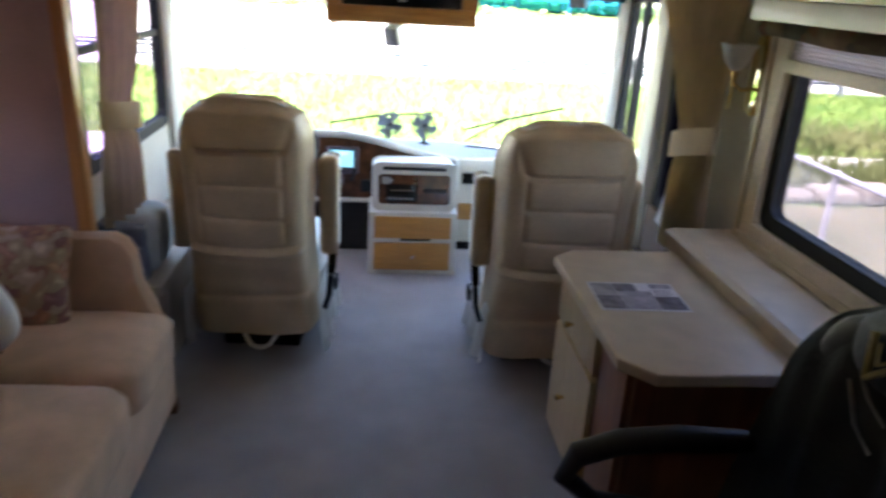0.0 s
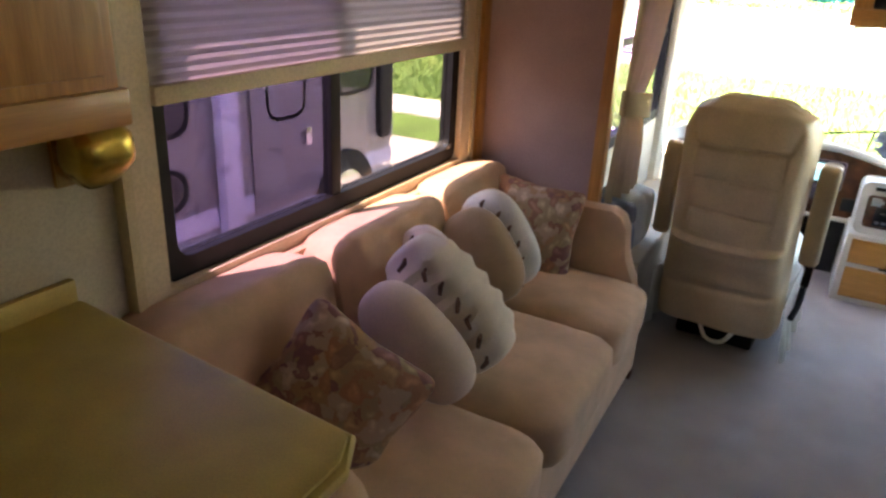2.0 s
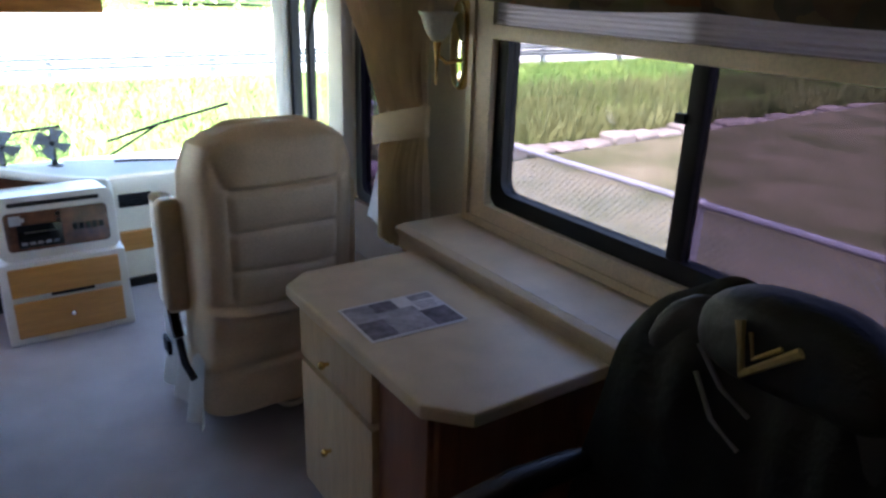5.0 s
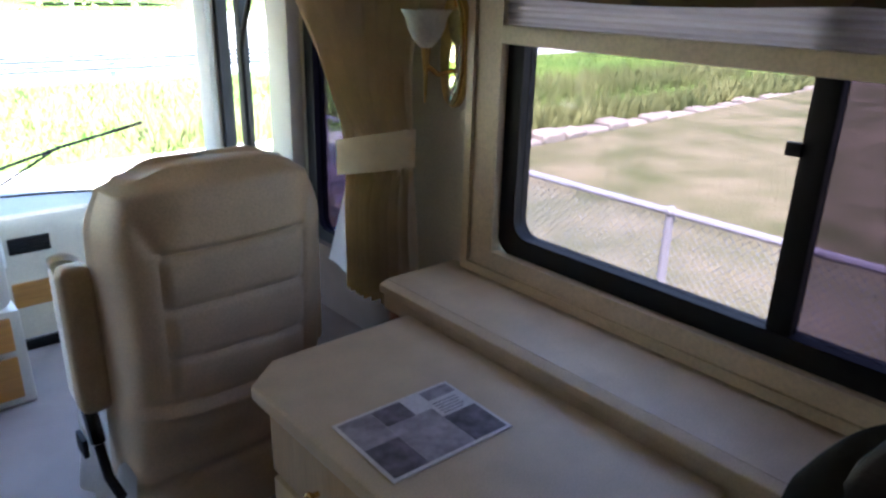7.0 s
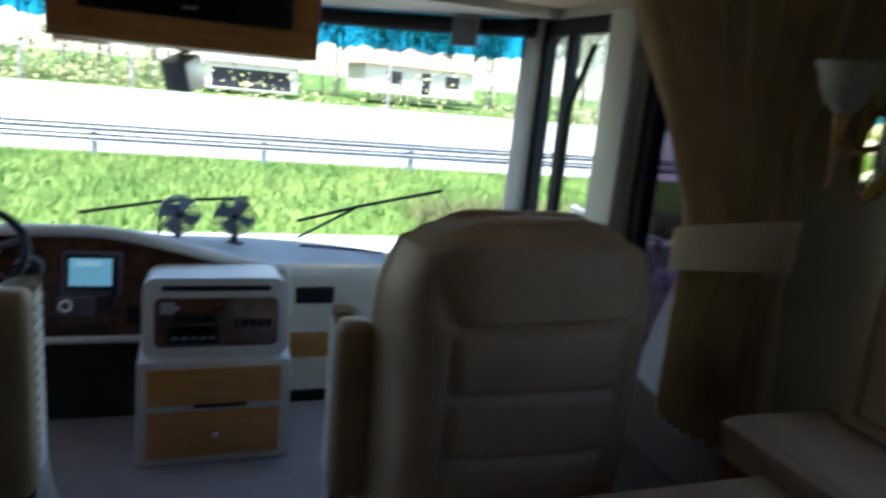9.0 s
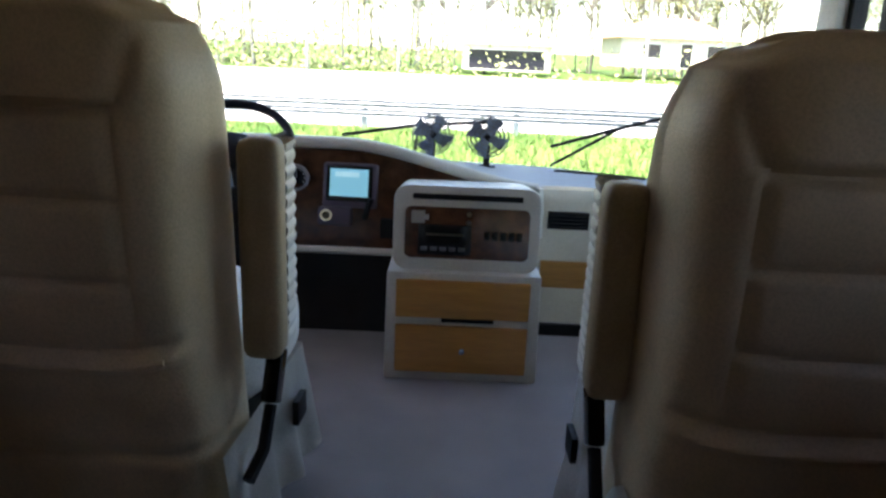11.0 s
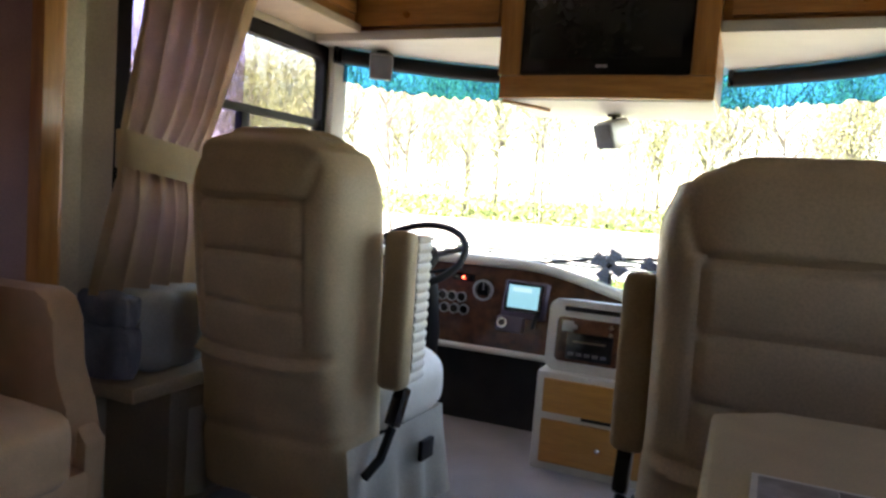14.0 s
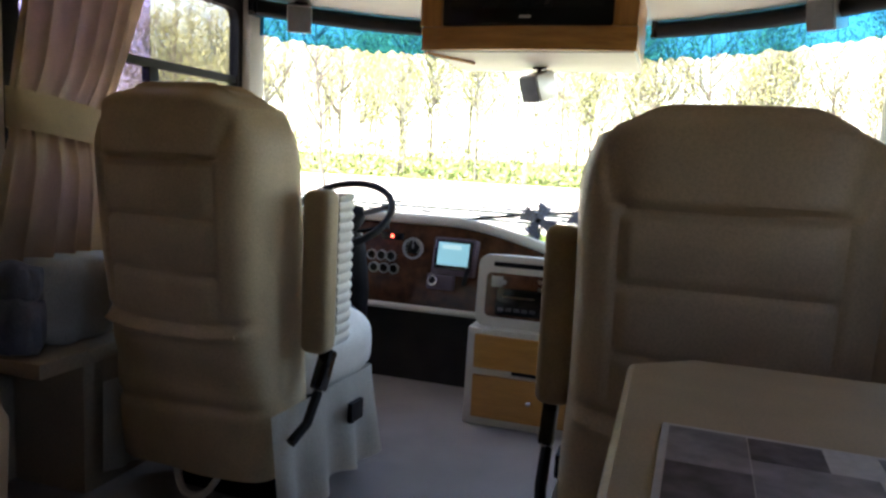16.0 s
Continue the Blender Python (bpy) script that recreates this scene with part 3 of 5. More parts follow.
# ---- captain's chairs ----
def captains_chair(name, label, cx, y, top, low, lean, arm_side, wide, slim, swivel):
    """A high-backed cream leather cab seat seen from behind: quilted back with a pocket, raised armrests, skirted cushion."""
    c = thing(name, label, "chair", (cx, y, 0.0), "captain's chairs")
    H = top - low
    nz, na = 160, 216

    def half(v):
        # half width from hem to head
        w = wide - 0.008 * smooth(0.05, 0.45, v) + 0.002 * math.sin(v * 9)
        w -= 0.028 * smooth(0.84, 0.98, v)
        return w * (1 - 0.14 * smooth(0.965, 1.0, v) ** 2)

    def back(i, j):
        v = i / nz
        a = 2 * math.pi * j / na
        ca, sa = math.cos(a), math.sin(a)
        p = 4.5
        r = (abs(ca) ** p + abs(sa) ** p) ** (-1 / p)
        th = 0.10 + 0.025 * smooth(0.15, 0.6, v) - 0.015 * smooth(0.8, 1.0, v)
        edge = 1 - (0.55 if sa > 0 else 0.55 - 0.3 * slim) * smooth(0.955, 1.0, v) ** 2
        px, py = ca * r * half(v) * (1 + 0.07 * sa), sa * r * th * edge * (1.42 if sa < 0 else 1.0 - slim * smooth(0.6, 1.0, v))
        u = px / half(v)
        if sa < -0.2:                         # rear face: seams, quilting, pocket
            inside = 1 - smooth(0.60, 0.68, abs(u))
            d = 0.0
            for s, k in ((0.82, 0.018), (0.68, 0.013), (0.545, 0.012)):
                d += k * groove(v, s + 0.004 * math.sin(u * 3 + s * 30), 0.009) * inside
            if v < 0.82:
                d += 0.010 * groove(abs(u), 0.655, 0.035) * smooth(0.40, 0.5, v)
            else:
                d += 0.014 * groove(abs(u) - (v - 0.82) * 1.7, 0.66, 0.06) * (1 - smooth(0.88, 0.97, v))
            d -= 0.010 * smooth(0.82, 0.84, v) * (1 - smooth(0.91, 0.97, v)) * (1 - smooth(0.45, 0.75, abs(u)))
            d -= 0.006 * inside * (1 if 0.42 < v < 0.82 else 0) * math.sin(max(0.0, (v - 0.42)) * 24) ** 2
            hem = 0.405 - 0.022 * (1 - u * u)      # elastic top of the pocket
            d -= 0.016 * groove(v, hem, 0.012) * (1 - smooth(0.85, 0.97, abs(u)))
            d += 0.010 * groove(v, hem + 0.03, 0.010) * (1 - smooth(0.85, 0.97, abs(u)))
            d += 0.012 * groove(v, 0.185 + 0.012 * u, 0.016)
            d -= 0.004 * math.sin(u * 7 + v * 9) * (1 - smooth(0.2, 0.42, v)) + 0.004 * math.sin(v * 42 + u) * smooth(0.2, 0.26, v) * (1 - smooth(0.32, 0.39, v))
            py += d
        z = low + H * v
        if v > 0.9:
            z -= 0.028 * smooth(0.6, 1.0, abs(u)) * smooth(0.9, 1.0, v)
        tilt = -lean * (v - 0.2)
        return Vector((cx + px, y + py + tilt, z))
    b = bmesh.new()
    rings = [[b.verts.new(back(i, j)) for j in range(na)] for i in range(nz + 1)]
    for r0, r1 in zip(rings, rings[1:]):
        for j in range(na):
            b.faces.new((r0[j], r0[(j + 1) % na], r1[(j + 1) % na], r1[j]))
    b.faces.new(rings[0][::-1])
    # softly domed top
    mid, rim = sum((v.co for v in rings[-1]), Vector()) / na, rings[-1]
    start = [v.co.copy() for v in rim]
    for k in range(1, 8):
        a = k / 8 * math.pi / 2
        dome = [b.verts.new(mid + (p - mid) * math.cos(a) + Vector((0, 0, 0.022 * math.sin(a)))) for p in start]
        for j in range(na):
            b.faces.new((rim[j], rim[(j + 1) % na], dome[(j + 1) % na], dome[j]))
        rim = dome
    apex = b.verts.new(mid + Vector((0, 0, 0.022)))
    for j in range(na):
        b.faces.new((rim[j], rim[(j + 1) % na], apex))
    part("backrest", b, LEATHER, c)
    # welt round the pocket
    part("pocket_hem", tube([(cx + u * 0.235, y - 0.168 - lean * 0.19 + 0.03 * abs(u) ** 6, low + H * (0.405 - 0.022 * (1 - u * u))) for u in np.linspace(-0.86, 0.86, 17)], 0.006, 6), LEATHER, c, "elastic welt of the back pocket")
    # cushion
    part("seat", puffy(cx - 0.275, cx + 0.275, y + 0.02, y + 0.53, 0.29, 0.51, 3.4, 22, dent=lambda a, b_, d: (0, 0, (0.02 * (1 - a * a) if d > 0 else 0) - (0.03 if b_ > 0.8 and d > 0 else 0))), LEATHER_WHITE, c, "ivory seat cushion")

    def skirt(u, v):
        # pleated cloth hanging round sides and front
        s = u * 3.0
        if s < 1:
            p, n = Vector((cx + 0.27, y - 0.12 + 0.53 * s, 0)), Vector((1, 0, 0))
        elif s < 2:
            p, n = Vector((cx + 0.27 - 0.54 * (s - 1), y + 0.41, 0)), Vector((0, 1, 0))
        else:
            p, n = Vector((cx - 0.27, y + 0.41 - 0.53 * (s - 2), 0)), Vector((-1, 0, 0))
        f = (1 - v)
        p += n * (0.004 + 0.020 * f * math.sin(u * 63) + (0.030 if n.x * arm_side > -0.5 else 0.0) * f)
        p.z = 0.07 + 0.27 * v + 0.012 * math.sin(u * 40) * f
        return p
    part("skirt", sheet(150, 8, skirt, 0.004), LEATHER_WHITE, c, "loose pleated ivory skirt")
    part("pedestal", box(cx - 0.17, cx + 0.17, y + 0.05, y + 0.42, 0.0, 0.31, 0.015), BLACK, c, "dark steel seat pedestal")
    # raised armrests
    for s in (-1, 1):
        x0 = cx + s * 0.268
        x1 = cx + s * 0.346
        xa, xb = min(x0, x1), max(x0, x1)
        zt = top - 0.235
        arm = part("armrest", box(xa, xb, y - 0.005, y + 0.070, 0.475, zt, 0.030, 4), LEATHER_TAN if s == arm_side else LEATHER, c, "tan armrest folded upright")

        def ruffle(u, v, xa=xa, xb=xb, zt=zt):
            q = abs(math.sin(v * 46)) * 0.010
            ang = math.pi * u
            return ((xa + xb) / 2 - math.cos(ang) * (0.034 + q * 0.4), y + 0.062 + math.sin(ang) ** 0.6 * (0.105 + q), 0.49 + (zt - 0.015 - 0.49) * v)
        part("ruffled_pad", sheet(10, 138, ruffle), LEATHER_WHITE, arm, "gathered ivory arm pad")
    # seat belt buckle and stalk on the aisle side
    s = arm_side
    bx = cx + s * 0.302
    stalk = part("belt_stalk", tube([(bx, y - 0.075, 0.265), (bx + s * 0.012, y - 0.02, 0.30), (bx + s * 0.012, y + 0.03, 0.37)], 0.013, 8), BLACK, c, "black belt stalk")
    part("belt_buckle", box(-0.017, 0.017, -0.022, 0.022, -0.055, 0.055, 0.008, turn=Matrix.Translation((bx + s * 0.014, y + 0.05, 0.425)) @ Euler((radians(-28), 0, 0)).to_matrix().to_4x4()), BLACKGLOSS, stalk)
    part("control_plate", box(cx + s * 0.302, cx + s * 0.318, y + 0.21, y + 0.28, 0.22, 0.28, 0.004), BLACK, c, "black seat control plate")
    # fabric pull loop under the hem
    part("pull_loop", tube([(cx - 0.05 + 0.16 * k / 10, y - 0.09 - 0.03 * math.sin(math.pi * k / 10), 0.085 + (low - 0.06) * (abs(k - 5) / 5) ** 3) for k in range(11)], 0.010, 6), LEATHER_WHITE, c, "ivory pull strap")
    c.rotation_euler = (0, 0, radians(swivel))
    return c


captains_chair("captains_chair", "cream leather driver's captain's chair with a quilted back", -0.616, 2.405, 1.134, 0.150, 0.085, 1, 0.254, 0.2, -4.0)
captains_chair("captains_chair", "cream leather passenger captain's chair behind the desk", 0.634, 2.275, 1.100, 0.115, 0.045, -1, 0.280, 0.75, 0.0)


# ---- sofa and its pillows ----
sofa = thing("sofa", "three-seat peach upholstered sofa under the slide-out window", "sofa", (-1.2, 1.1, 0))
part("base", box(-1.62, -0.845, 0.16, 1.93, 0.05, 0.30, 0.02), SOFA, sofa)
for y0, y1, x1 in ((0.16, 0.80, -0.80), (0.80, 1.425, -0.80), (1.425, 1.905, -0.815)):
    part("seat_cushion", puffy(-1.52, x1, y0 + 0.004, y1 - 0.004, 0.27, 0.455, 7, 26, dent=lambda a, b_, d: (0, 0, 0.012 * (1 - a * a) * (1 - b_ * b_) if d > 0 else 0)), SOFA, sofa)
for y0, y1 in ((0.10, 0.745), (0.745, 1.395), (1.395, 1.935)):
    turn = Matrix.Translation((-1.5, 0, 0.42)) @ Euler((0, radians(-9), 0)).to_matrix().to_4x4() @ Matrix.Translation((1.5, 0, -0.42))
    part("back_cushion", puffy(-1.63, -1.41, y0 + 0.003, y1 - 0.003, 0.40, 0.835, 9, 26, turn, dent=lambda a, b_, d: (0.02 * (1 - b_ * b_) * (1 - d * d) if a > 0 else 0, 0, -0.012 * smooth(0.6, 1, abs(b_)) if d > 0.5 else 0)), SOFA, sofa)
part("back_frame", box(-1.655, -1.60, 0.14, 1.98, 0.05, 0.80, 0.015), SOFA, sofa)
arm_line = [(-1.64, 0.04), (-0.935, 0.04), (-0.91, 0.20), (-0.88, 0.36), (-0.90, 0.44), (-0.94, 0.53), (-0.95, 0.64), (-0.975, 0.69), (-1.02, 0.712), (-1.64, 0.70)]
for y0 in (1.90, 0.07):
    part("arm", prism(arm_line, y0, y0 + 0.095, "y", 0.022), SOFA, sofa)
    part("leg", prism([(-0.92, 0.04), (-0.865, 0.04), (-0.845, 0.36), (-0.88, 0.40)], y0 + 0.015, y0 + 0.075, "y", 0.012), SOFA, sofa, "upholstered front post")
for y in (0.2, 1.88):
    part("foot", box(-0.89, -0.85, y + 0.03, y + 0.07, 0.0, 0.055, 0.004), TASSEL, sofa)


def scatter_pillow(name, label, c, size, turn, mat, fringe=None, p=2.6, ribs=0, group="sofa pillows"):
    """A soft pillow; ribs gather its cover, fringe is a row of tassels along one long edge."""
    o = thing(name, label, "pillow", c, group)
    m = Matrix.Translation(c) @ Euler([radians(a) for a in turn]).to_matrix().to_4x4()
    sx, sy, sz = size
    if p >= 9:
        b = puffy(-sx, sx, -sy, sy, -sz, sz, 12, 30)
        for v in b.verts:
            a, d = v.co.x / sx, v.co.z / sz
            v.co.y *= 0.12 + 0.88 * ((1 - min(abs(a), 1) ** 2.6) * (1 - min(abs(d), 1) ** 2.6)) ** 0.55
            k = 1 - 0.10 * (1 - (abs(a) * abs(d))) * max(abs(a), abs(d)) ** 4
            v.co.x, v.co.z = v.co.x * k, v.co.z * k
        bmesh.ops.transform(b, matrix=m, verts=b.verts)
        part("cushion", b, mat, o)
        return o
    part("cushion", puffy(-sx, sx, -sy, sy, -sz, sz, p, 26, m, dent=(lambda a, b_, d: (0, 0.010 * b_ * math.cos(a * ribs), 0.006 * d * math.cos(a * ribs))) if ribs else None), mat, o)
    if fringe:
        rng = random.Random(len(label))
        for i in range(fringe):
            a = -0.9 + 1.8 * i / (fringe - 1)
            q = m @ Vector((a * sx * 0.9, -sy * 0.88, sz * (1 - a * a) ** 0.5 * 0.72))
            part("tassel", tube([q + Vector((0, 0, 0.006)), q + Vector((rng.uniform(-0.008, 0.008), -0.012, -0.004)), q + Vector((rng.uniform(-0.012, 0.012), -0.018, -0.022 - rng.uniform(0, 0.012)))], 0.006, 5, radii=[0.004, 0.008, 0.006]), TASSEL, o)
    return o


scatter_pillow("bolster_pillow", "pale pink plush bolster pillow leaning on the sofa back", (-1.20, 0.735, 0.632), (0.190, 0.078, 0.105), (0, 41, 6), PILLOW_PINK)
scatter_pillow("bolster_pillow", "cream gathered plush pillow with a brown tassel fringe", (-1.20, 0.92, 0.672), (0.215, 0.105, 0.125), (0, 42, 4), PILLOW_CREAM, 7, 2.8, 20)
scatter_pillow("bolster_pillow", "tan plush pillow leaning on the sofa back", (-1.305, 1.36, 0.640), (0.175, 0.075, 0.12), (0, 55, 4), PILLOW_TAN)
scatter_pillow("bolster_pillow", "ivory plush pillow with a brown tassel fringe", (-1.30, 1.485, 0.665), (0.185, 0.060, 0.12), (0, 56, 4), LEATHER_WHITE, 6)
scatter_pillow("bolster_pillow", "pale pink plush pillow tucked behind the gathered one", (-1.36, 1.10, 0.68), (0.14, 0.05, 0.10), (0, 48, 5), PILLOW_PINK, 4)
scatter_pillow("tapestry_pillow", "square brown and rust leaf tapestry pillow against the sofa arm", (-1.30, 1.80, 0.615), (0.185, 0.085, 0.180), (-12, 4, 3), SOFA_WOVEN, None, 12)
scatter_pillow("tapestry_pillow", "square brown and rust leaf tapestry pillow beside the counter", (-1.26, 0.46, 0.60), (0.185, 0.085, 0.175), (-22, 32, 16), SOFA_WOVEN, None, 12)

# ---- kitchen end: worktop, overhead cupboard ----
counter = thing("kitchen_counter", "kitchen base cabinet with light maple fronts", "cabinet", (-1.2, -0.9, 0))
part("body", box(-1.64, -0.93, -2.2, 0.0, 0.08, 0.86, 0.004), MAPLE, counter)
# Set-back plinth, its toe shade put into the near-black colour.
part("plinth", box(-1.62, -0.98, -2.19, -0.03, 0.0, 0.08), RECESS_SHADE, counter)
for i in range(3):
    d = part("door", box(-0.93, -0.912, -2.18 + i * 0.72, -2.18 + i * 0.72 + 0.70, 0.12, 0.84, 0.006), MAPLE, counter)
    part("knob", disc((-0.912, -1.53 + i * 0.72, 0.74), 0.012, 0.02, "x", 12), BRASS, d)
worktop = thing("worktop", "mustard laminate kitchen worktop with a clipped corner", "worktop", (-1.2, -1.0, 0.86))
part("top", prism([(-1.655, -2.22), (-0.895, -2.22), (-0.885, -0.03), (-0.915, 0.035), (-1.655, 0.10)], 0.862, 0.9, "z", 0.012), OLIVE, worktop)
part("edge_band", tube([(-0.895, -2.2, 0.879), (-0.885, -0.03, 0.879), (-0.915, 0.035, 0.879), (-1.65, 0.10, 0.879)], 0.014, 8), OLIVE, worktop, "rounded laminate edge")
part_edge = solid("backsplash", box(-1.655, -1.637, -2.2, 0.09, 0.901, 0.95, 0.003), OLIVE, "low mustard laminate upstand along the wall", "backsplash", kind="structure")
cab = thing("overhead_cabinet", "honey oak overhead kitchen cupboard beside the sofa window", "cabinet", (-1.5, -0.8, 1.31), "kitchen overhead cupboards")
part("body", box(-1.655, -1.44, -2.2, 0.10, 1.31, CEIL - 0.002, 0.006), OAK, cab)
part("light_rail", box(-1.655, -1.43, -2.2, 0.112, 1.295, 1.36, 0.006), OAK_Y, cab, "oak rail under the cupboard")
for i in range(3):
    part("door", box(-1.44, -1.422, -2.19 + i * 0.76, -1.45 + i * 0.76, 1.385, CEIL - 0.03, 0.008), OAK, cab)
part("stile", box(-1.62, -1.46, 0.10, 0.114, 1.40, CEIL - 0.03, 0.005), OAK, cab)
lamp = thing("wall_sconce", "small brass and amber glass wall lamp under the kitchen cupboard", "wall lamp", (-1.6, 0.16, 1.2))
AMBER_GLASS = material("amber gilt shade", (0.62, 0.45, 0.10), 0.24, 0.15, 20, 0.15, 60, metal=0.75)
part("back_plate", box(-1.658, -1.645, 0.09, 0.21, 1.14, 1.27, 0.005), BRASS, lamp)
part("shade", puffy(-1.645, -1.545, 0.085, 0.215, 1.14, 1.265, 4.0, 16, dent=lambda a, b_, d: (-0.03 * (a > 0) * smooth(0.0, -1.0, d), -0.02 * b_ * smooth(0.0, -1.0, d), 0)), AMBER_GLASS, lamp, "ribbed amber glass shade")
part("arm", tube([(-1.645, 0.21, 1.262), (-1.60, 0.215, 1.268)], 0.008, 6), BRASS, lamp)

# ---- desk under the window ----
desk = thing("desk", "beige laminate topped desk with light maple drawers", "desk", (0.85, 1.4, 0))
part("desktop", prism([(0.500, 1.07), (0.575, 0.985), (0.96, 0.985), (0.96, 1.84), (0.585, 1.84), (0.500, 1.772)], 0.695, 0.730, "z", 0.008), DESKTOP, desk, "beige laminate top with clipped corners", smooth=False)
part("side_panel", box(0.575, 1.20, 1.105, 1.125, 0.0, 0.695), CHERRY, desk, "reddish brown end panel")
part("pedestal", box(0.575, 1.19, 1.127, 1.79, 0.06, 0.695), CHERRY, desk)
# Desk plinth in the same near-black, standing in for shade below the drawers.
part("plinth", box(0.60, 1.19, 1.13, 1.79, 0.0, 0.06), RECESS_SHADE, desk)
for z0, z1, zk in ((0.505, 0.668, 0.562), (0.075, 0.488, 0.285)):
    d = part("drawer", box(0.538, 0.573, 1.345, 1.775, z0, z1, 0.007), MAPLE, desk, "light maple drawer front")
    k = part("knob", disc((0.538, 1.585, zk), 0.006, -0.012, "x", 10), BRASS, d)
    part("knob_head", puffy(0.507, 0.527, 1.573, 1.597, zk - 0.012, zk + 0.012, 2, 8), BRASS, d)
part("stile", box(0.556, 0.574, 1.125, 1.34, 0.06, 0.694, 0.003), CHERRY, desk)
ledge = thing("window_ledge", "beige laminate ledge along the wall behind the desk", "ledge", (1.1, 0.7, 0.7))
part("nosing", prism([(0.958, 0.772), (0.984, 0.780), (0.984, 0.70), (0.972, 0.70), (0.972, 0.745), (0.958, 0.752)], -0.6, 1.957, "y", 0.004), DESKTOP, ledge, "rounded front edge", smooth=False)
part("top", box(0.985, 1.218, -0.6, 1.957, 0.70, 0.7795), DESKTOP, ledge, smooth=False)
ledge_wall = solid("wall_panel_desk", box(1.0, 1.215, -0.6, 1.97, 0.0, 0.699), CHERRY, "brown wooden panel closing the wall below the ledge", "panel", kind="structure")

leaflet = thing("leaflet", "glossy printed leaflet with grey photographs lying on the desk", "leaflet", (0.7, 1.45, 0.736))
LT = Matrix.Translation((0.680, 1.441, 0.7325)) @ Euler((0, 0, radians(-2))).to_matrix().to_4x4()
sheet_part = part("paper", box(-0.135, 0.135, -0.100, 0.100, -0.0012, 0.0008, turn=LT), PAPER, leaflet)
rng = random.Random(3)
for x0, x1, y0, y1, m in ((-0.128, -0.055, 0.0, 0.092, INK_GREY), (-0.128, -0.055, -0.092, -0.001, INK_DARK), (-0.054, 0.05, -0.092, 0.035, INK_GREY), (-0.054, 0.012, 0.036, 0.092, INK_DARK), (0.051, 0.128, -0.092, 0.0, INK_DARK), (0.060, 0.128, 0.060, 0.092, INK_GREY)):
    part("photo", box(x0, x1, y0, y1, 0.0009, 0.0014, turn=LT), m, leaflet, smooth=False)
for i in range(5):
    part("print_line", box(0.06, 0.06 + rng.uniform(0.04, 0.07), 0.008 + i * 0.009, 0.0115 + i * 0.009, 0.0009, 0.0013, turn=LT), INK_GREY, leaflet, smooth=False)

# ---- office chair with a jacket over its back ----
chair = thing("office_chair", "black office chair with curved arms pushed up to the desk", "chair", (0.72, 0.62, 0))
CT = Matrix.Translation((0.80, 0.58, 0)) @ Euler((0, 0, radians(-90))).to_matrix().to_4x4()
part("backrest", puffy(-0.23, 0.23, 0.045, 0.145, 0.46, 1.04, 4, 24, CT @ Matrix.Translation((0, 0, 0)), dent=lambda a, b_, d: (0, -0.05 * a * a, 0)), CHAIR_BLACK, chair)
part("seat", puffy(-0.23, 0.23, -0.19, 0.10, 0.40, 0.50, 4, 22, CT), CHAIR_BLACK, chair)
for s in (-1, 1):
    line = ((0.27, 0.10, 0.60), (0.288, -0.05, 0.625), (0.292, -0.20, 0.632), (0.292, -0.34, 0.622), (0.290, -0.44, 0.590), (0.288, -0.465, 0.530), (0.286, -0.39, 0.465), (0.27, -0.15, 0.43))
    pts = [CT @ Vector((s * a, b, c)) for a, b, c in line]
    part("arm", tube(pts, 0.03, 10, radii=[0.024, 0.028, 0.031, 0.031, 0.030, 0.026, 0.022, 0.020]), CHAIR_BLACK, chair, "curved black plastic arm")
part("column", tube([CT @ Vector((0, 0, 0.10)), CT @ Vector((0, 0, 0.41))], 0.03, 12), BLACK, chair)
for i in range(5):
    a = 2 * math.pi * i / 5
    leg = part("leg", tube([CT @ Vector((0, 0, 0.12)), CT @ Vector((0.27 * math.cos(a), 0.27 * math.sin(a), 0.075))], 0.02, 8, radii=[0.028, 0.018]), BLACK, chair)
    q = CT @ Vector((0.27 * math.cos(a), 0.27 * math.sin(a), 0.027))
    part("caster", disc(q - Vector((0.012, 0, 0)), 0.027, 0.024, "x", 14), BLACK, leg)

jacket = thing("jacket", "dark green jacket with a gold emblem hung over the office chair", "jacket", (0.85, 0.7, 0.6))


def drape(u, v):
    """A jacket hung over the chair's back: shoulders on top, falling behind and before it."""
    a = (u - 0.5) * 2
    t = v * 2 - 1
    r = 0.12
    fold = 0.009 * math.sin(a * 7 + t * 3) + 0.004 * math.sin(a * 19 + t * 5)
    y, z = (0.095 + r * math.sin(t * math.pi / 2) * (0.62 + 0.25 * abs(t)), 1.075 - 0.52 * abs(t) ** 1.55)
    z -= 0.17 * abs(a) ** 3.0
    x = a * (0.275 + 0.02 * abs(t))
    y += fold * math.copysign(1, t) * smooth(0.1, 0.5, abs(t)) - 0.06 * a * a
    return CT @ Vector((x, y, z + 0.006 * math.sin(a * 13)))


part("shell", sheet(56, 64, drape, 0.006), GREEN_FABRIC, jacket)
part("hood", puffy(-0.115, 0.225, -0.03, 0.11, 0.94, 1.10, 2.8, 22, CT, dent=lambda a, b_, d: (0, 0.005 * math.sin(a * 5), -0.02 * a * a)), GREEN_FABRIC, jacket)
V0, V1, V2 = CT @ Vector((-0.005, -0.036, 1.060)), CT @ Vector((0.022, -0.052, 0.985)), CT @ Vector((0.095, -0.036, 1.050))
em = bmesh.new()
tube([V0, V1, V2], 0.0085, 6, em)
mid = (V0 + V2) / 2
tube([V0.lerp(mid, 0.42).lerp(V1, 0.12), V1.lerp(mid, 0.40), V2.lerp(mid, 0.42).lerp(V1, 0.12)], 0.004, 6, em)
part("emblem", em, GOLD_THREAD, jacket, "gold stitched chevron")
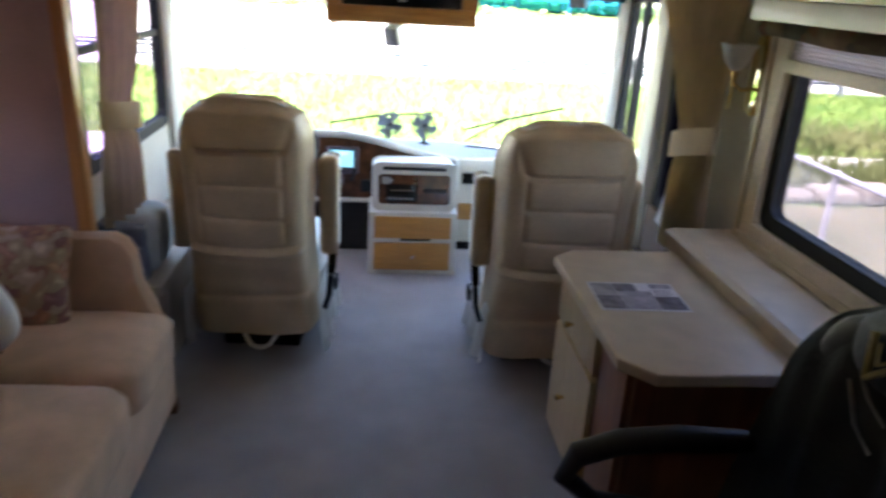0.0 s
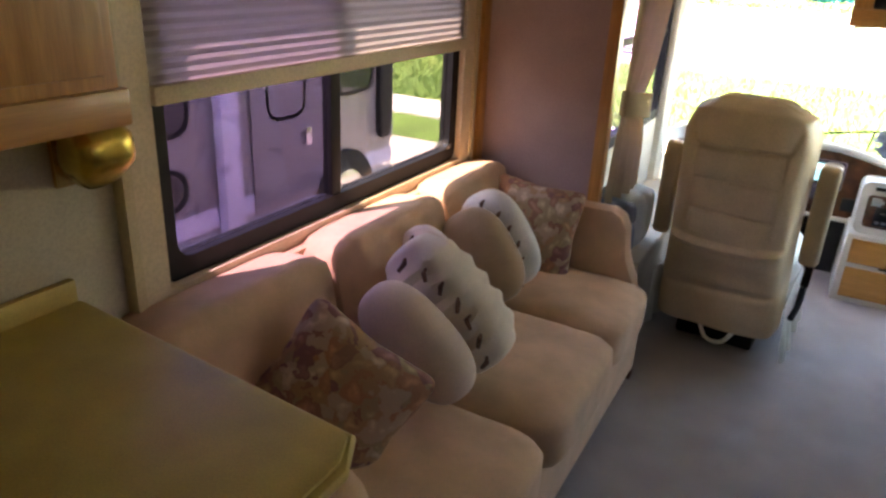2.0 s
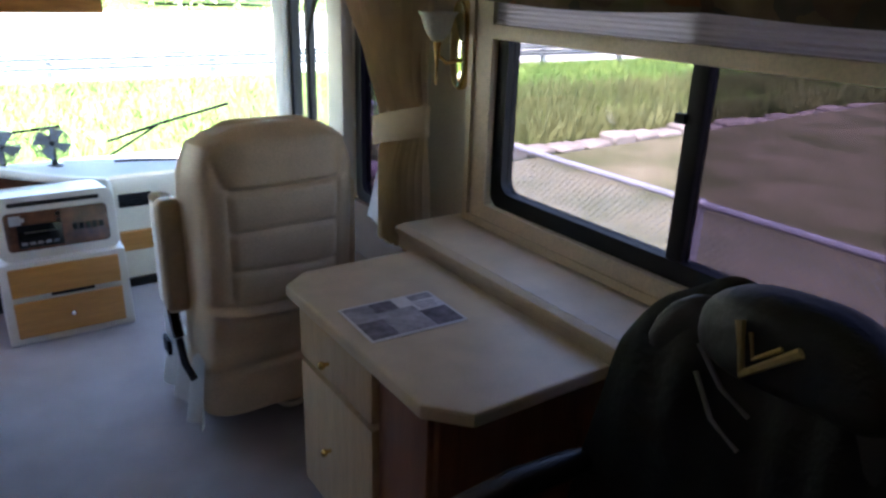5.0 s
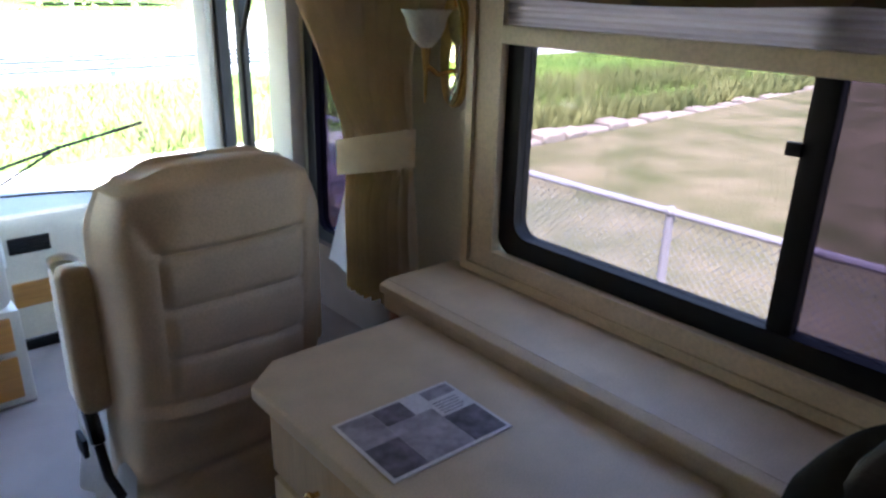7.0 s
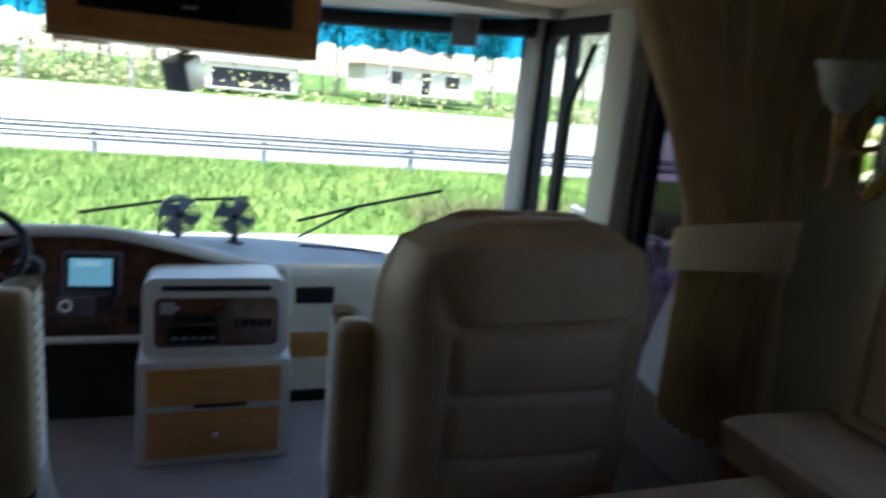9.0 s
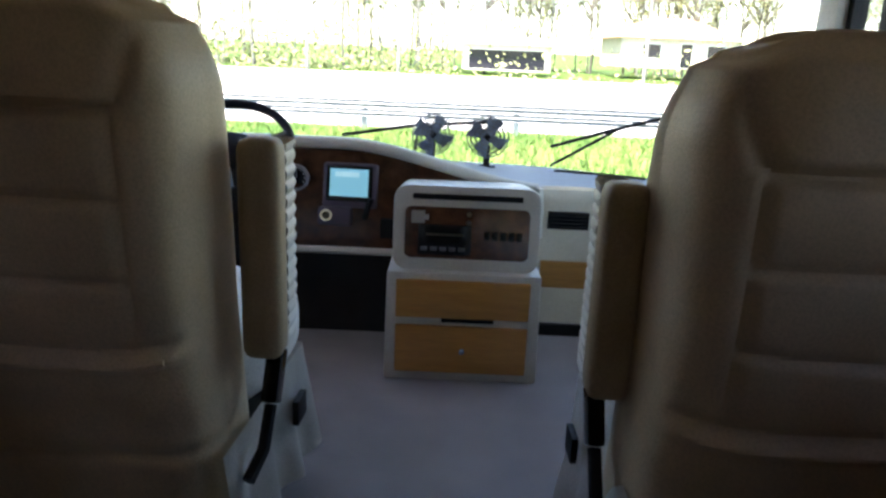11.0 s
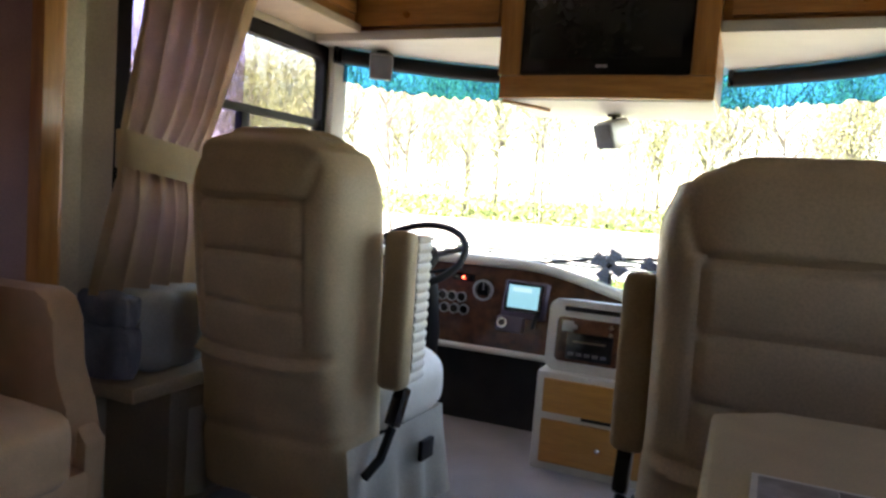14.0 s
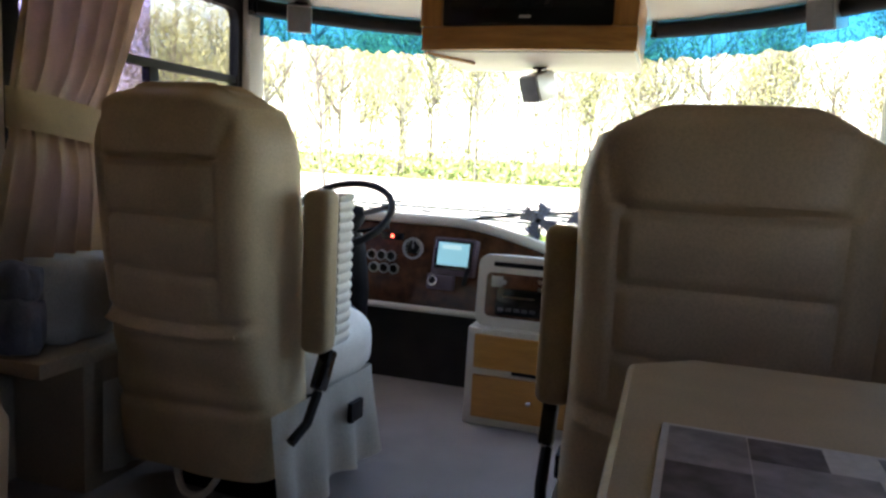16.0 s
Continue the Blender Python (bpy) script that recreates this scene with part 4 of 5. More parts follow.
for i in range(3):
    part("stitch_band", tube([drape(0.28 + 0.02 * i, 0.36 - 0.05 * i), drape(0.40, 0.30 - 0.05 * i), drape(0.50, 0.27 - 0.05 * i)], 0.005, 6), GREYPLASTIC, jacket, "grey stitched band")


# ---- curtains ----
def curtain(name, label, x, s, spans, tie, rise, folds, lining):
    """A gathered curtain with a tie-back. spans: (z, near y, far y) from the top down; s: the side of its wall."""
    o = thing(name, label, "curtain", (x, spans[0][1], spans[-1][0]), "cab curtains")

    def at(z):
        for (z0, a0, b0), (z1, a1, b1) in zip(spans, spans[1:]):
            if z >= z1:
                k = (z - z0) / (z1 - z0)
                return a0 + (a1 - a0) * k, b0 + (b1 - b0) * k
        return spans[-1][1:]

    def cloth(u, v):
        z = spans[0][0] + (spans[-1][0] - spans[0][0]) * v
        a, b_ = at(z)
        near = groove(z, tie, 0.10)
        amp = 0.027 * (1 - 0.55 * near) * (0.55 + 0.45 * abs(z - tie) / 0.4)
        ph = folds * 2 * math.pi * u + 0.9 * math.sin(u * 9) + 0.5 * math.sin(z * 5)
        return (x - s * (amp * math.sin(ph) + 0.003 * math.sin(2.3 * ph + 1) + 0.035 * (1 - near) * math.sin(math.pi * u)), a + (b_ - a) * u + 0.006 * math.cos(ph), z + 0.01 * math.sin(u * 5) * v)
    part("drape", sheet(150, 44, cloth, 0.003), CURTAIN, o)

    def band(u, v):
        a, b_ = at(tie)
        ang = math.pi * 2 * u
        return (x - s * 0.012 - 0.050 * math.cos(ang) * s, (a + b_) / 2 + ((b_ - a) / 2 + 0.012) * math.sin(ang), tie - 0.052 + 0.104 * v - rise * math.sin(ang))
    part("tie_back", sheet(48, 6, band, 0.004), CURTAIN, o, "broad cloth tie-back")
    if lining:
        def inner(u, v):
            z = tie - 0.05 + (spans[-1][0] - tie + 0.06) * v
            a, b_ = at(z)
            return (x + s * 0.010 - s * 0.012 * math.sin(u * 5), b_ - 0.06 + (0.06 + 0.17 * v) * u, z)
        part("lining", sheet(20, 20, inner, 0.003), CURTAIN_LINING, o, "white lining showing at the edge")
    return o


curtain("curtain", "cream gathered curtain tied back beside the entry door", 1.13, 1, [(1.625, 1.99, 2.72), (1.30, 2.045, 2.47), (1.10, 2.035, 2.37), (1.00, 2.035, 2.36), (0.615, 2.0, 2.34)], 1.05, 0.045, 10, True)
curtain("curtain", "cream gathered curtain tied back beside the driver's window", -1.115, -1, [(1.625, 2.30, 2.76), (1.09, 2.22, 2.57), (0.99, 2.22, 2.57), (0.66, 2.13, 2.56)], 1.04, 0.028, 6, False)

# cornice and fabric valance over the desk window
val = thing("valance", "padded valance in an autumn leaf fabric over the desk window", "valance", (1.15, 0.8, 1.5))
VAL = patterned("autumn leaf fabric", [(0.16, 0.10, 0.05), (0.34, 0.13, 0.04), (0.22, 0.17, 0.07), (0.30, 0.20, 0.10), (0.12, 0.10, 0.06)], 9)
part("panel", sheet(80, 10, lambda u, v: (1.13 - 0.018 * math.sin(math.pi * v) - 0.008 * math.sin(u * 40), -0.4 + 2.255 * u, 1.487 - 0.012 * abs(math.sin(u * 9.4 + 0.4)) * (1 - v) + 0.05 * v), 0.02), VAL, val)
part("cornice", box(1.10, 1.215, -0.42, 1.90, 1.53, 1.594, 0.008), WHITEPLASTIC, val, "ivory cornice board")
ohc = thing("overhead_cabinet", "honey oak overhead cupboard above the desk window", "cabinet", (1.1, 0.7, 1.6), "side overhead cupboards")
part("body", box(0.98, 1.215, -0.6, 2.015, 1.596, CEIL - 0.002, 0.004), OAK_Y, ohc)
for i in range(3):
    d = part("door", box(0.962, 0.979, -0.58 + i * 0.87, 0.26 + i * 0.87, 1.615, CEIL - 0.02, 0.006), OAK_Y, ohc)
    part("pull", tube([(0.963, -0.20 + i * 0.87, 1.632), (0.945, -0.16 + i * 0.87, 1.630), (0.963, -0.12 + i * 0.87, 1.632)], 0.006, 6), BRASS, d)

# wall sconce with a polished oval plate beside the desk window
sc = thing("wall_sconce", "brass wall sconce with a frosted bell shade and polished oval plate", "wall lamp", (1.2, 1.95, 1.2))
oval = [(1.966 + 0.045 * math.cos(a) * 1.0, 1.345 + 0.143 * math.copysign(abs(math.sin(a)) ** 0.8, math.sin(a))) for a in (2 * math.pi * i / 40 for i in range(40))]
part("back_plate", prism(oval, 1.198, 1.219, "x", 0.006), BRASS, sc, "polished brass oval plate")
part("mirror", prism([(1.966 + (a - 1.966) * 0.86, 1.345 + (b - 1.345) * 0.94) for a, b in oval], 1.188, 1.1975, "x", 0.002), material("polished mirror brass", (0.86, 0.82, 0.50), 0.02, 0.0, 4, 0.0, 90, metal=1.0), sc)
part("arm", tube([(1.195, 1.955, 1.30), (1.15, 1.965, 1.29), (1.125, 1.985, 1.315), (1.125, 1.985, 1.355)], 0.007, 8), BRASS, sc)
part("stem", tube([(1.125, 1.985, 1.22), (1.125, 1.985, 1.30), (1.125, 1.985, 1.36)], 0.008, 8, radii=[0.003, 0.007, 0.014]), BRASS, sc)
bell = bmesh.new()
prof = [(0.012, 1.355), (0.022, 1.362), (0.035, 1.378), (0.045, 1.40), (0.052, 1.425), (0.064, 1.445)]
rings = [[bell.verts.new((1.125 + r * math.cos(2 * math.pi * i / 28), 1.985 + r * math.sin(2 * math.pi * i / 28), z)) for i in range(28)] for r, z in prof]
for r0, r1 in zip(rings, rings[1:]):
    for i in range(28):
        bell.faces.new((r0[i], r0[(i + 1) % 28], r1[(i + 1) % 28], r1[i]))
bmesh.ops.solidify(bell, geom=bell.faces[:], thickness=0.003)
part("shade", bell, FROST, sc, "frosted glass bell shade")


# ---- dashboard, console, wheel ----
console = thing("console", "ivory console with a radio panel and amber drawers", "console", (0.1, 3.4, 0))
part("lower_body", prism([(-0.155, 0.0), (0.352, 0.0), (0.346, 0.375), (-0.149, 0.375)], 3.302, 3.72, "y", 0.012), WHITEPLASTIC, console)
TILT_BOX = Matrix.Translation((0, 3.33, 0.375)) @ Euler((radians(-7), 0, 0)).to_matrix().to_4x4()
part("upper_body", prism(rounded(-0.135, 0.335, 0.0, 0.272, 0.045, 6), 0.0, 0.34, "y", 0.010, TILT_BOX), WHITEPLASTIC, console)
part("radio_panel", prism(rounded(-0.098, 0.30, 0.040, 0.205, 0.02, 4), -0.006, 0.004, "y", 0.002, TILT_BOX), BURL, console, "walnut burl radio panel")
radio = part("radio", box(-0.055, 0.115, -0.014, -0.004, 0.052, 0.150, 0.003, turn=TILT_BOX), BLACKGLOSS, console, "black cassette radio")
part("slot", box(-0.03, 0.09, -0.0165, -0.0135, 0.115, 0.122, turn=TILT_BOX), CHROME, radio)
for i in range(5):
    part("button", box(-0.045 + i * 0.03, -0.024 + i * 0.03, -0.018, -0.013, 0.066, 0.078, 0.001, turn=TILT_BOX), GREYPLASTIC, radio)
part("badge", box(-0.078, -0.035, -0.010, -0.005, 0.152, 0.192, 0.002, turn=TILT_BOX), SILVER, console, "small silver badge")
part("badge_wing", box(-0.035, -0.022, -0.010, -0.005, 0.163, 0.180, 0.002, turn=TILT_BOX), SILVER, console)
for x, z in ((0.105, 0.185), (0.105, 0.158)):
    part("knob", disc((0, 0, 0), 0.008, -0.012, "y", 12, turn=TILT_BOX @ Matrix.Translation((x, -0.005, z))), CHROME, console)
for i in range(5):
    part("switch", box(0.155 + i * 0.026, 0.173 + i * 0.026, -0.014, -0.004, 0.105, 0.132, 0.002, turn=TILT_BOX), BLACKGLOSS, console)
part("top_slot", box(-0.075, 0.275, -0.004, 0.03, 0.228, 0.246, 0.004, turn=TILT_BOX), BLACK, console, "dark slot along the top")
for z0, z1 in ((0.225, 0.352), (0.035, 0.198)):
    d = part("drawer", box(-0.118, 0.312, 3.288, 3.304, z0, z1, 0.005), AMBER, console, "amber laminate drawer front")
    if z0 < 0.1:
        part("knob", puffy(0.088, 0.112, 3.262, 3.288, 0.108, 0.132, 2, 10), CHROME, d)
    else:
        part("finger_slot", box(0.03, 0.20, 3.285, 3.3, 0.214, 0.2245, 0.002), BLACK, d)

dash = thing("dashboard", "walnut burl dashboard with a padded ivory brow", "dashboard", (-0.4, 3.7, 0.35))


def brow_z(x):
    return 0.725 - 0.145 * smooth(-0.35, 0.40, x)


def face(u, v):
    x = -1.12 + 1.47 * u
    return (x, 3.60 + 0.10 * v - 0.02 * math.sin(math.pi * v) + 0.04 * smooth(-0.2, 0.35, x), 0.36 + (brow_z(x) - 0.36) * v)


part("panel", sheet(60, 8, face, 0.02), BURL, dash, "walnut burl instrument panel")
part("brow", tube([(x, 3.685 + 0.04 * smooth(-0.2, 0.35, x), brow_z(x) - 0.002) for x in np.linspace(-1.13, 0.365, 40)], 0.022, 10), WHITEPLASTIC, dash, "padded ivory brow")
part("end_cap", tube([(0.365, 3.725, brow_z(0.36)), (0.372, 3.72, 0.52), (0.372, 3.70, 0.40)], 0.020, 10), WHITEPLASTIC, dash)
part("lower_lip", tube([(x, 3.592, 0.352) for x in np.linspace(-1.12, -0.15, 8)], 0.014, 8), WHITEPLASTIC, dash, "ivory lower lip")


def top(u, v):
    x = -1.17 + 2.34 * u
    yb = front_arc(x, 4.18, 3.52)
    ya = min(3.70 + 0.04 * smooth(-0.2, 0.35, x) + 0.06 * smooth(0.36, 0.40, x), yb - 0.01)
    za = brow_z(x)
    return (x, ya + (yb - ya) * v, za + (0.60 - za) * smooth(0, 1, v) + 0.012 * math.sin(math.pi * v))


part("dash_top", sheet(70, 12, top, 0.015), DASHPALE, dash, "pale grey dash top")
for x0, x1 in ((0.46, 0.80), (-0.60, -0.20)):
    part("defroster_slot", tube([top((x + 1.17) / 2.34, 0.62) for x in np.linspace(x0, x1, 8)], 0.009, 6), BLACK, dash, "black defroster slot")
# The shade under the dash is put into the near-black colour here.
part("footwell_back", box(-1.15, 0.34, 3.70, 3.72, 0.0, 0.40), RECESS_SHADE, dash, "footwell lining coloured near black for the shade under the dash")
part("footwell_top", box(-1.14, -0.16, 3.615, 3.70, 0.32, 0.345), RECESS_SHADE, dash)
# passenger side
pd = thing("passenger_dash", "ivory moulded passenger dash with a vent and an amber cubby door", "dashboard", (0.75, 3.85, 0))
part("panel", sheet(24, 4, lambda u, v: (0.36 + 0.82 * u, min(3.775 - 0.02 * v, front_arc(0.36 + 0.82 * u, 4.15, 3.50) - 0.03), 0.04 + 0.535 * v), 0.03), WHITEPLASTIC, pd)
vent = part("vent", box(0.415, 0.57, 3.745, 3.762, 0.425, 0.492, 0.004), BLACK, pd, "black louvred air vent")
for i in range(4):
    part("slat", box(0.422, 0.563, 3.738, 3.748, 0.434 + i * 0.014, 0.440 + i * 0.014), BLACKGLOSS, vent)
part("cubby_door", box(0.40, 0.78, 3.738, 3.758, 0.195, 0.30, 0.006), AMBER, pd, "amber laminate cubby door")
part("toe_kick", box(0.37, 1.15, 3.735, 3.755, 0.0, 0.045), BLACK, pd)

# gauges and screen on the burl panel
for k, (x, z, r) in enumerate(((-0.505, 0.600, 0.042), (-0.60, 0.560, 0.021), (-0.645, 0.560, 0.021), (-0.69, 0.560, 0.021), (-0.58, 0.508, 0.021), (-0.626, 0.508, 0.021), (-0.672, 0.508, 0.021), (-0.78, 0.61, 0.042))):
    yf = 3.60 + 0.10 * (z - 0.36) / 0.36 - 0.02
    g = part("gauge", disc((x, yf + 0.012, z), r, -0.018, "y", 28), BLACKGLOSS, dash, "round gauge with a chrome rim")
    o = [(x + r * math.cos(a), z + r * math.sin(a)) for a in (2 * math.pi * i / 28 for i in range(28))]
    part("rim", ring([(x + (p - x) * 1.10, z + (q - z) * 1.10) for p, q in o], [(x + (p - x) * 0.88, z + (q - z) * 0.88) for p, q in o], yf + 0.002, yf - 0.014, "y"), SILVER, g)
    if r > 0.03:
        part("needle", box(x - 0.0015, x + 0.0015, yf - 0.0085, yf - 0.007, z, z + r * 0.7), SILVER, g)
        for i in range(9):
            a = radians(-30 + 30 * i)
            part("tick", box(x + r * 0.72 * math.cos(a) - 0.002, x + r * 0.72 * math.cos(a) + 0.002, yf - 0.0085, yf - 0.0068, z + r * 0.72 * math.sin(a) - 0.002, z + r * 0.72 * math.sin(a) + 0.002), WHITEPLASTIC, g)
part("warning_strip", box(-0.66, -0.555, 3.655, 3.672, 0.628, 0.66, 0.004), BLACKGLOSS, dash, "black warning lamp strip")
part("warning_lamp", puffy(-0.612, -0.600, 3.648, 3.658, 0.638, 0.650, 2, 8), LED, dash, "small red lamp")
MAUVEPLASTIC = material("dark mauve plastic", (0.13, 0.10, 0.13), 0.5, 0.1, 20, 0.1, 200)
mon = thing("backup_monitor", "small lit reversing camera monitor on the dash", "monitor", (-0.31, 3.62, 0.5))
MT = Matrix.Translation((-0.312, 3.612, 0.592)) @ Euler((radians(-12), 0, radians(-3))).to_matrix().to_4x4()
part("housing", box(-0.095, 0.095, 0.0, 0.06, -0.085, 0.072, 0.010, turn=MT), MAUVEPLASTIC, mon)
part("bezel", box(-0.082, 0.082, -0.008, 0.004, -0.062, 0.062, 0.005, turn=MT), BLACKGLOSS, mon)
part("screen", box(-0.068, 0.068, -0.0095, -0.0075, -0.046, 0.050, turn=MT), SCREEN, mon, "lit pale blue screen")
part("picture_cloud", box(-0.05, 0.035, -0.0105, -0.0093, 0.022, 0.040, turn=MT), glow("pale picture area", (0.35, 0.62, 0.72), 0.12), mon)
part("stand", box(-0.11, 0.01, 0.0, 0.05, -0.15, -0.085, 0.010, turn=MT), MAUVEPLASTIC, mon)
knob = part("ring_knob", disc((0, 0, 0), 0.022, -0.02, "y", 20, turn=MT @ Matrix.Translation((-0.075, 0.0, -0.115))), CHROME, mon)
part("ring_centre", disc((0, 0, 0), 0.014, -0.004, "y", 16, turn=MT @ Matrix.Translation((-0.075, -0.02, -0.115))), BLACKGLOSS, knob)
part("lever", tube([MT @ Vector((0.06, -0.005, -0.12)), MT @ Vector((0.075, -0.03, -0.075)), MT @ Vector((0.085, -0.035, -0.05))], 0.010, 8), BLACK, mon, "black lever")
part("small_dial", disc((-0.10, 3.69, 0.61), 0.020, -0.012, "y", 18), BLACKGLOSS, dash)
part("nameplate", box(0.0, 0.12, 3.665, 3.672, 0.585, 0.597, 0.002), SILVER, dash, "slim silver nameplate")
part("dash_opening", box(-0.20, -0.06, 3.60, 3.62, 0.40, 0.47, 0.004), BLACK, dash)

wheel = thing("steering_wheel", "dark large steering wheel in front of the driver's seat", "steering wheel", (-0.60, 3.12, 0.6))
WT = Matrix.Translation((-0.607, 3.14, 0.772)) @ Euler((radians(34), 0, 0)).to_matrix().to_4x4()
rim = [WT @ Vector((0.19 * math.cos(2 * math.pi * i / 48), 0.19 * math.sin(2 * math.pi * i / 48), 0)) for i in range(49)]
part("rim", tube(rim, 0.0135, 10, cap=False), BLACK, wheel)
part("hub", puffy(-0.085, 0.085, -0.07, 0.07, -0.05, 0.012, 3, 14, WT), BLACK, wheel)
for a in (20, 160, 250, 290):
    part("spoke", tube([WT @ Vector((0.05 * math.cos(radians(a)), 0.05 * math.sin(radians(a)), -0.015)), WT @ Vector((0.187 * math.cos(radians(a)), 0.187 * math.sin(radians(a)), 0))], 0.012, 6), GREYPLASTIC, wheel)
part("column", tube([WT @ Vector((0, 0, -0.02)), WT @ Vector((0, 0, -0.16)), (-0.63, 3.33, 0.46), (-0.66, 3.38, 0.02)], 0.06, 12, radii=[0.045, 0.06, 0.058, 0.05]), BLACK, wheel)
part("stalk", tube([WT @ Vector((0.04, 0, -0.08)), WT @ Vector((0.17, 0.02, -0.06))], 0.007, 6), BLACK, wheel)


def dash_fan(x, y, turn):
    """A small caged fan on a foot."""
    f = thing("dash_fan", "small dark caged fan standing on the dash", "fan", (x, y, 0.61), "dash fans")
    ft = Matrix.Translation((x, y, 0.735)) @ Euler((radians(8), 0, radians(turn))).to_matrix().to_4x4()
    part("foot", disc((x, y + 0.01, 0.603), 0.038, 0.016, "z", 18, 0.004), BLACK, f)
    part("stem", tube([(x, y + 0.015, 0.615), (x, y + 0.02, 0.70)], 0.014, 8), BLACK, f)
    part("motor", puffy(-0.030, 0.030, -0.005, 0.065, -0.030, 0.030, 2.5, 10, ft), BLACK, f)
    cage = bmesh.new()
    for r in (0.03, 0.05, 0.068, 0.082):
        for s in (-1, 1):
            tube([ft @ Vector((r * math.cos(2 * math.pi * i / 24), s * 0.022 * (1 - (r / 0.09) ** 2) - 0.01, r * math.sin(2 * math.pi * i / 24))) for i in range(25)], 0.0022, 4, cage, cap=False)
    for i in range(12):
        a = 2 * math.pi * i / 12
        for s in (-1, 1):
            tube([ft @ Vector((r * math.cos(a), s * 0.022 * (1 - (r / 0.09) ** 2) - 0.01, r * math.sin(a))) for r in (0.012, 0.05, 0.084)], 0.0018, 4, cage)
    part("cage", cage, GREYPLASTIC, f, "thin wire cage")
    for i in range(4):
        a = math.pi / 2 * i + 0.4
        q = ft @ Euler((0, a, 0)).to_matrix().to_4x4() @ Matrix.Translation((0.04, -0.012, 0)) @ Euler((radians(28), 0, 0)).to_matrix().to_4x4()
        part("blade", prism([(-0.030, -0.014), (0.030, -0.040), (0.040, 0.034), (-0.024, 0.016)], -0.001, 0.001, "y", 0, q), BLUE_CLOTH, f, "smoky blue plastic blade")
    return f


dash_fan(-0.035, 3.98, 14)
dash_fan(0.185, 3.98, -10)

# ---- television box and speakers ----
tv = thing("television_cabinet", "honey oak framed cabinet holding a black television over the windscreen", "cabinet", (0, 3.5, 1.37))


def tv_face(x):
    return 3.262 + 0.05 * (x / 0.38) ** 2 * 0.6


part("body", box(-0.378, 0.378, 3.30, 3.80, 1.40, CEIL - 0.002, 0.004), OAK, tv)
part("bottom", box(-0.372, 0.372, 3.31, 3.84, 1.372, 1.399, 0.004), WHITEPLASTIC, tv, "ivory underside")
part("bottom_rail", prism([(x, tv_face(x)) for x in np.linspace(-0.38, 0.38, 13)] + [(0.38, 3.30), (-0.38, 3.30)], 1.375, 1.455, "z", 0.006), OAK_X, tv, "oak frame rail")
for s in (-1, 1):
    part("stile", box(min(s * 0.30, s * 0.38), max(s * 0.30, s * 0.38), 3.268, 3.30, 1.4551, CEIL - 0.003, 0.006), OAK, tv, "oak frame stile")
telly = thing("television", "black tube television set into the oak cabinet", "television", (0, 3.3, 1.47))
part("casing", box(-0.298, 0.298, 3.272, 3.299, 1.457, CEIL - 0.01, 0.010), BLACKGLOSS, telly)
part("screen", sheet(20, 14, lambda u, v: (-0.265 + 0.53 * u, 3.2715 - 0.008 * math.sin(math.pi * u) * math.sin(math.pi * v) - 0.001, 1.515 + 0.47 * v)), material("dark picture tube", (0.015, 0.016, 0.015), 0.08, 0.1, 5, 0.0, 50), telly, "dark glass picture tube")
part("badge", box(-0.02, 0.02, 3.268, 3.272, 1.482, 1.492, 0.001), SILVER, telly)
part("underframe", tube([(-0.36, 3.29, 1.366), (-0.25, 3.55, 1.366)], 0.006, 6), OAK, tv)


def speaker(x, y, z, tz, tx, hang, tint=GREYPLASTIC):
    s = thing("speaker", "small grey cube loudspeaker on a swivel bracket", "speaker", (x, y, z), "cab loudspeakers")
    m = Matrix.Translation((x, y, z)) @ Euler((radians(tx), 0, radians(tz))).to_matrix().to_4x4()
    part("housing", box(-0.05, 0.05, -0.045, 0.055, -0.055, 0.055, 0.010, turn=m), SILVER, s, "pale grey housing")
    part("grille", box(-0.046, 0.046, -0.055, -0.044, -0.050, 0.050, 0.006, turn=m), tint, s, "dark cloth grille")
    part("bracket", tube([(x, y, z + 0.05), (x, y + 0.01, hang)], 0.009, 8), BLACK, s)
    part("bracket_plate", disc((x, y + 0.01, hang - 0.006), 0.028, 0.006, "z", 16), BLACK, s)
    return s


speaker(-0.02, 3.70, 1.295, -35, 20, 1.372)
speaker(-1.00, 3.50, 1.535, 30, 15, 1.60)
speaker(0.985, 3.60, 1.55, -35, 15, 1.60)

# ---- beside the driver: ledge with folded cloths; step well by the entry ----
lg = thing("driver_side_ledge", "cream moulded ledge along the wall beside the driver", "ledge", (-1.05, 2.8, 0))
LEDGE_TAN = material("tan moulded ledge", (0.54, 0.45, 0.33), 0.6, 0.08, 6, 0.1, 120)
part("top", box(-1.218, -0.93, 2.13, 3.50, 0.385, 0.43, 0.012), LEDGE_TAN, lg)
part("body", box(-1.218, -0.96, 2.30, 3.50, 0.0, 0.384, 0.012), LEDGE_TAN, lg)
part("slot", box(-1.0, -0.95, 2.63, 2.80, 0.4305, 0.4345, 0.001), BLACK, lg)
solid("cushion", puffy(-1.195, -0.975, 2.225, 2.52, 0.431, 0.672, 5.5, 20, dent=lambda a, b_, d: (0.008 * math.sin(b_ * 9), 0.006 * math.sin(a * 7), 0)), PALE_CLOTH, "pale grey green cushion standing on the driver's ledge", "cushion")
fold = thing("folded_cloth", "slate blue folded cloth beside the cushion", "cloth", (-1.1, 2.3, 0.43))
crease = lambda a, b_, d: (0.005 * math.sin(b_ * 8 + d), 0.004 * math.sin(a * 6), 0.005 * math.sin(a * 5 + b_ * 3))
part("fold", puffy(-1.19, -0.985, 2.135, 2.222, 0.431, 0.585, 6, 16, dent=crease), BLUE_CLOTH, fold)
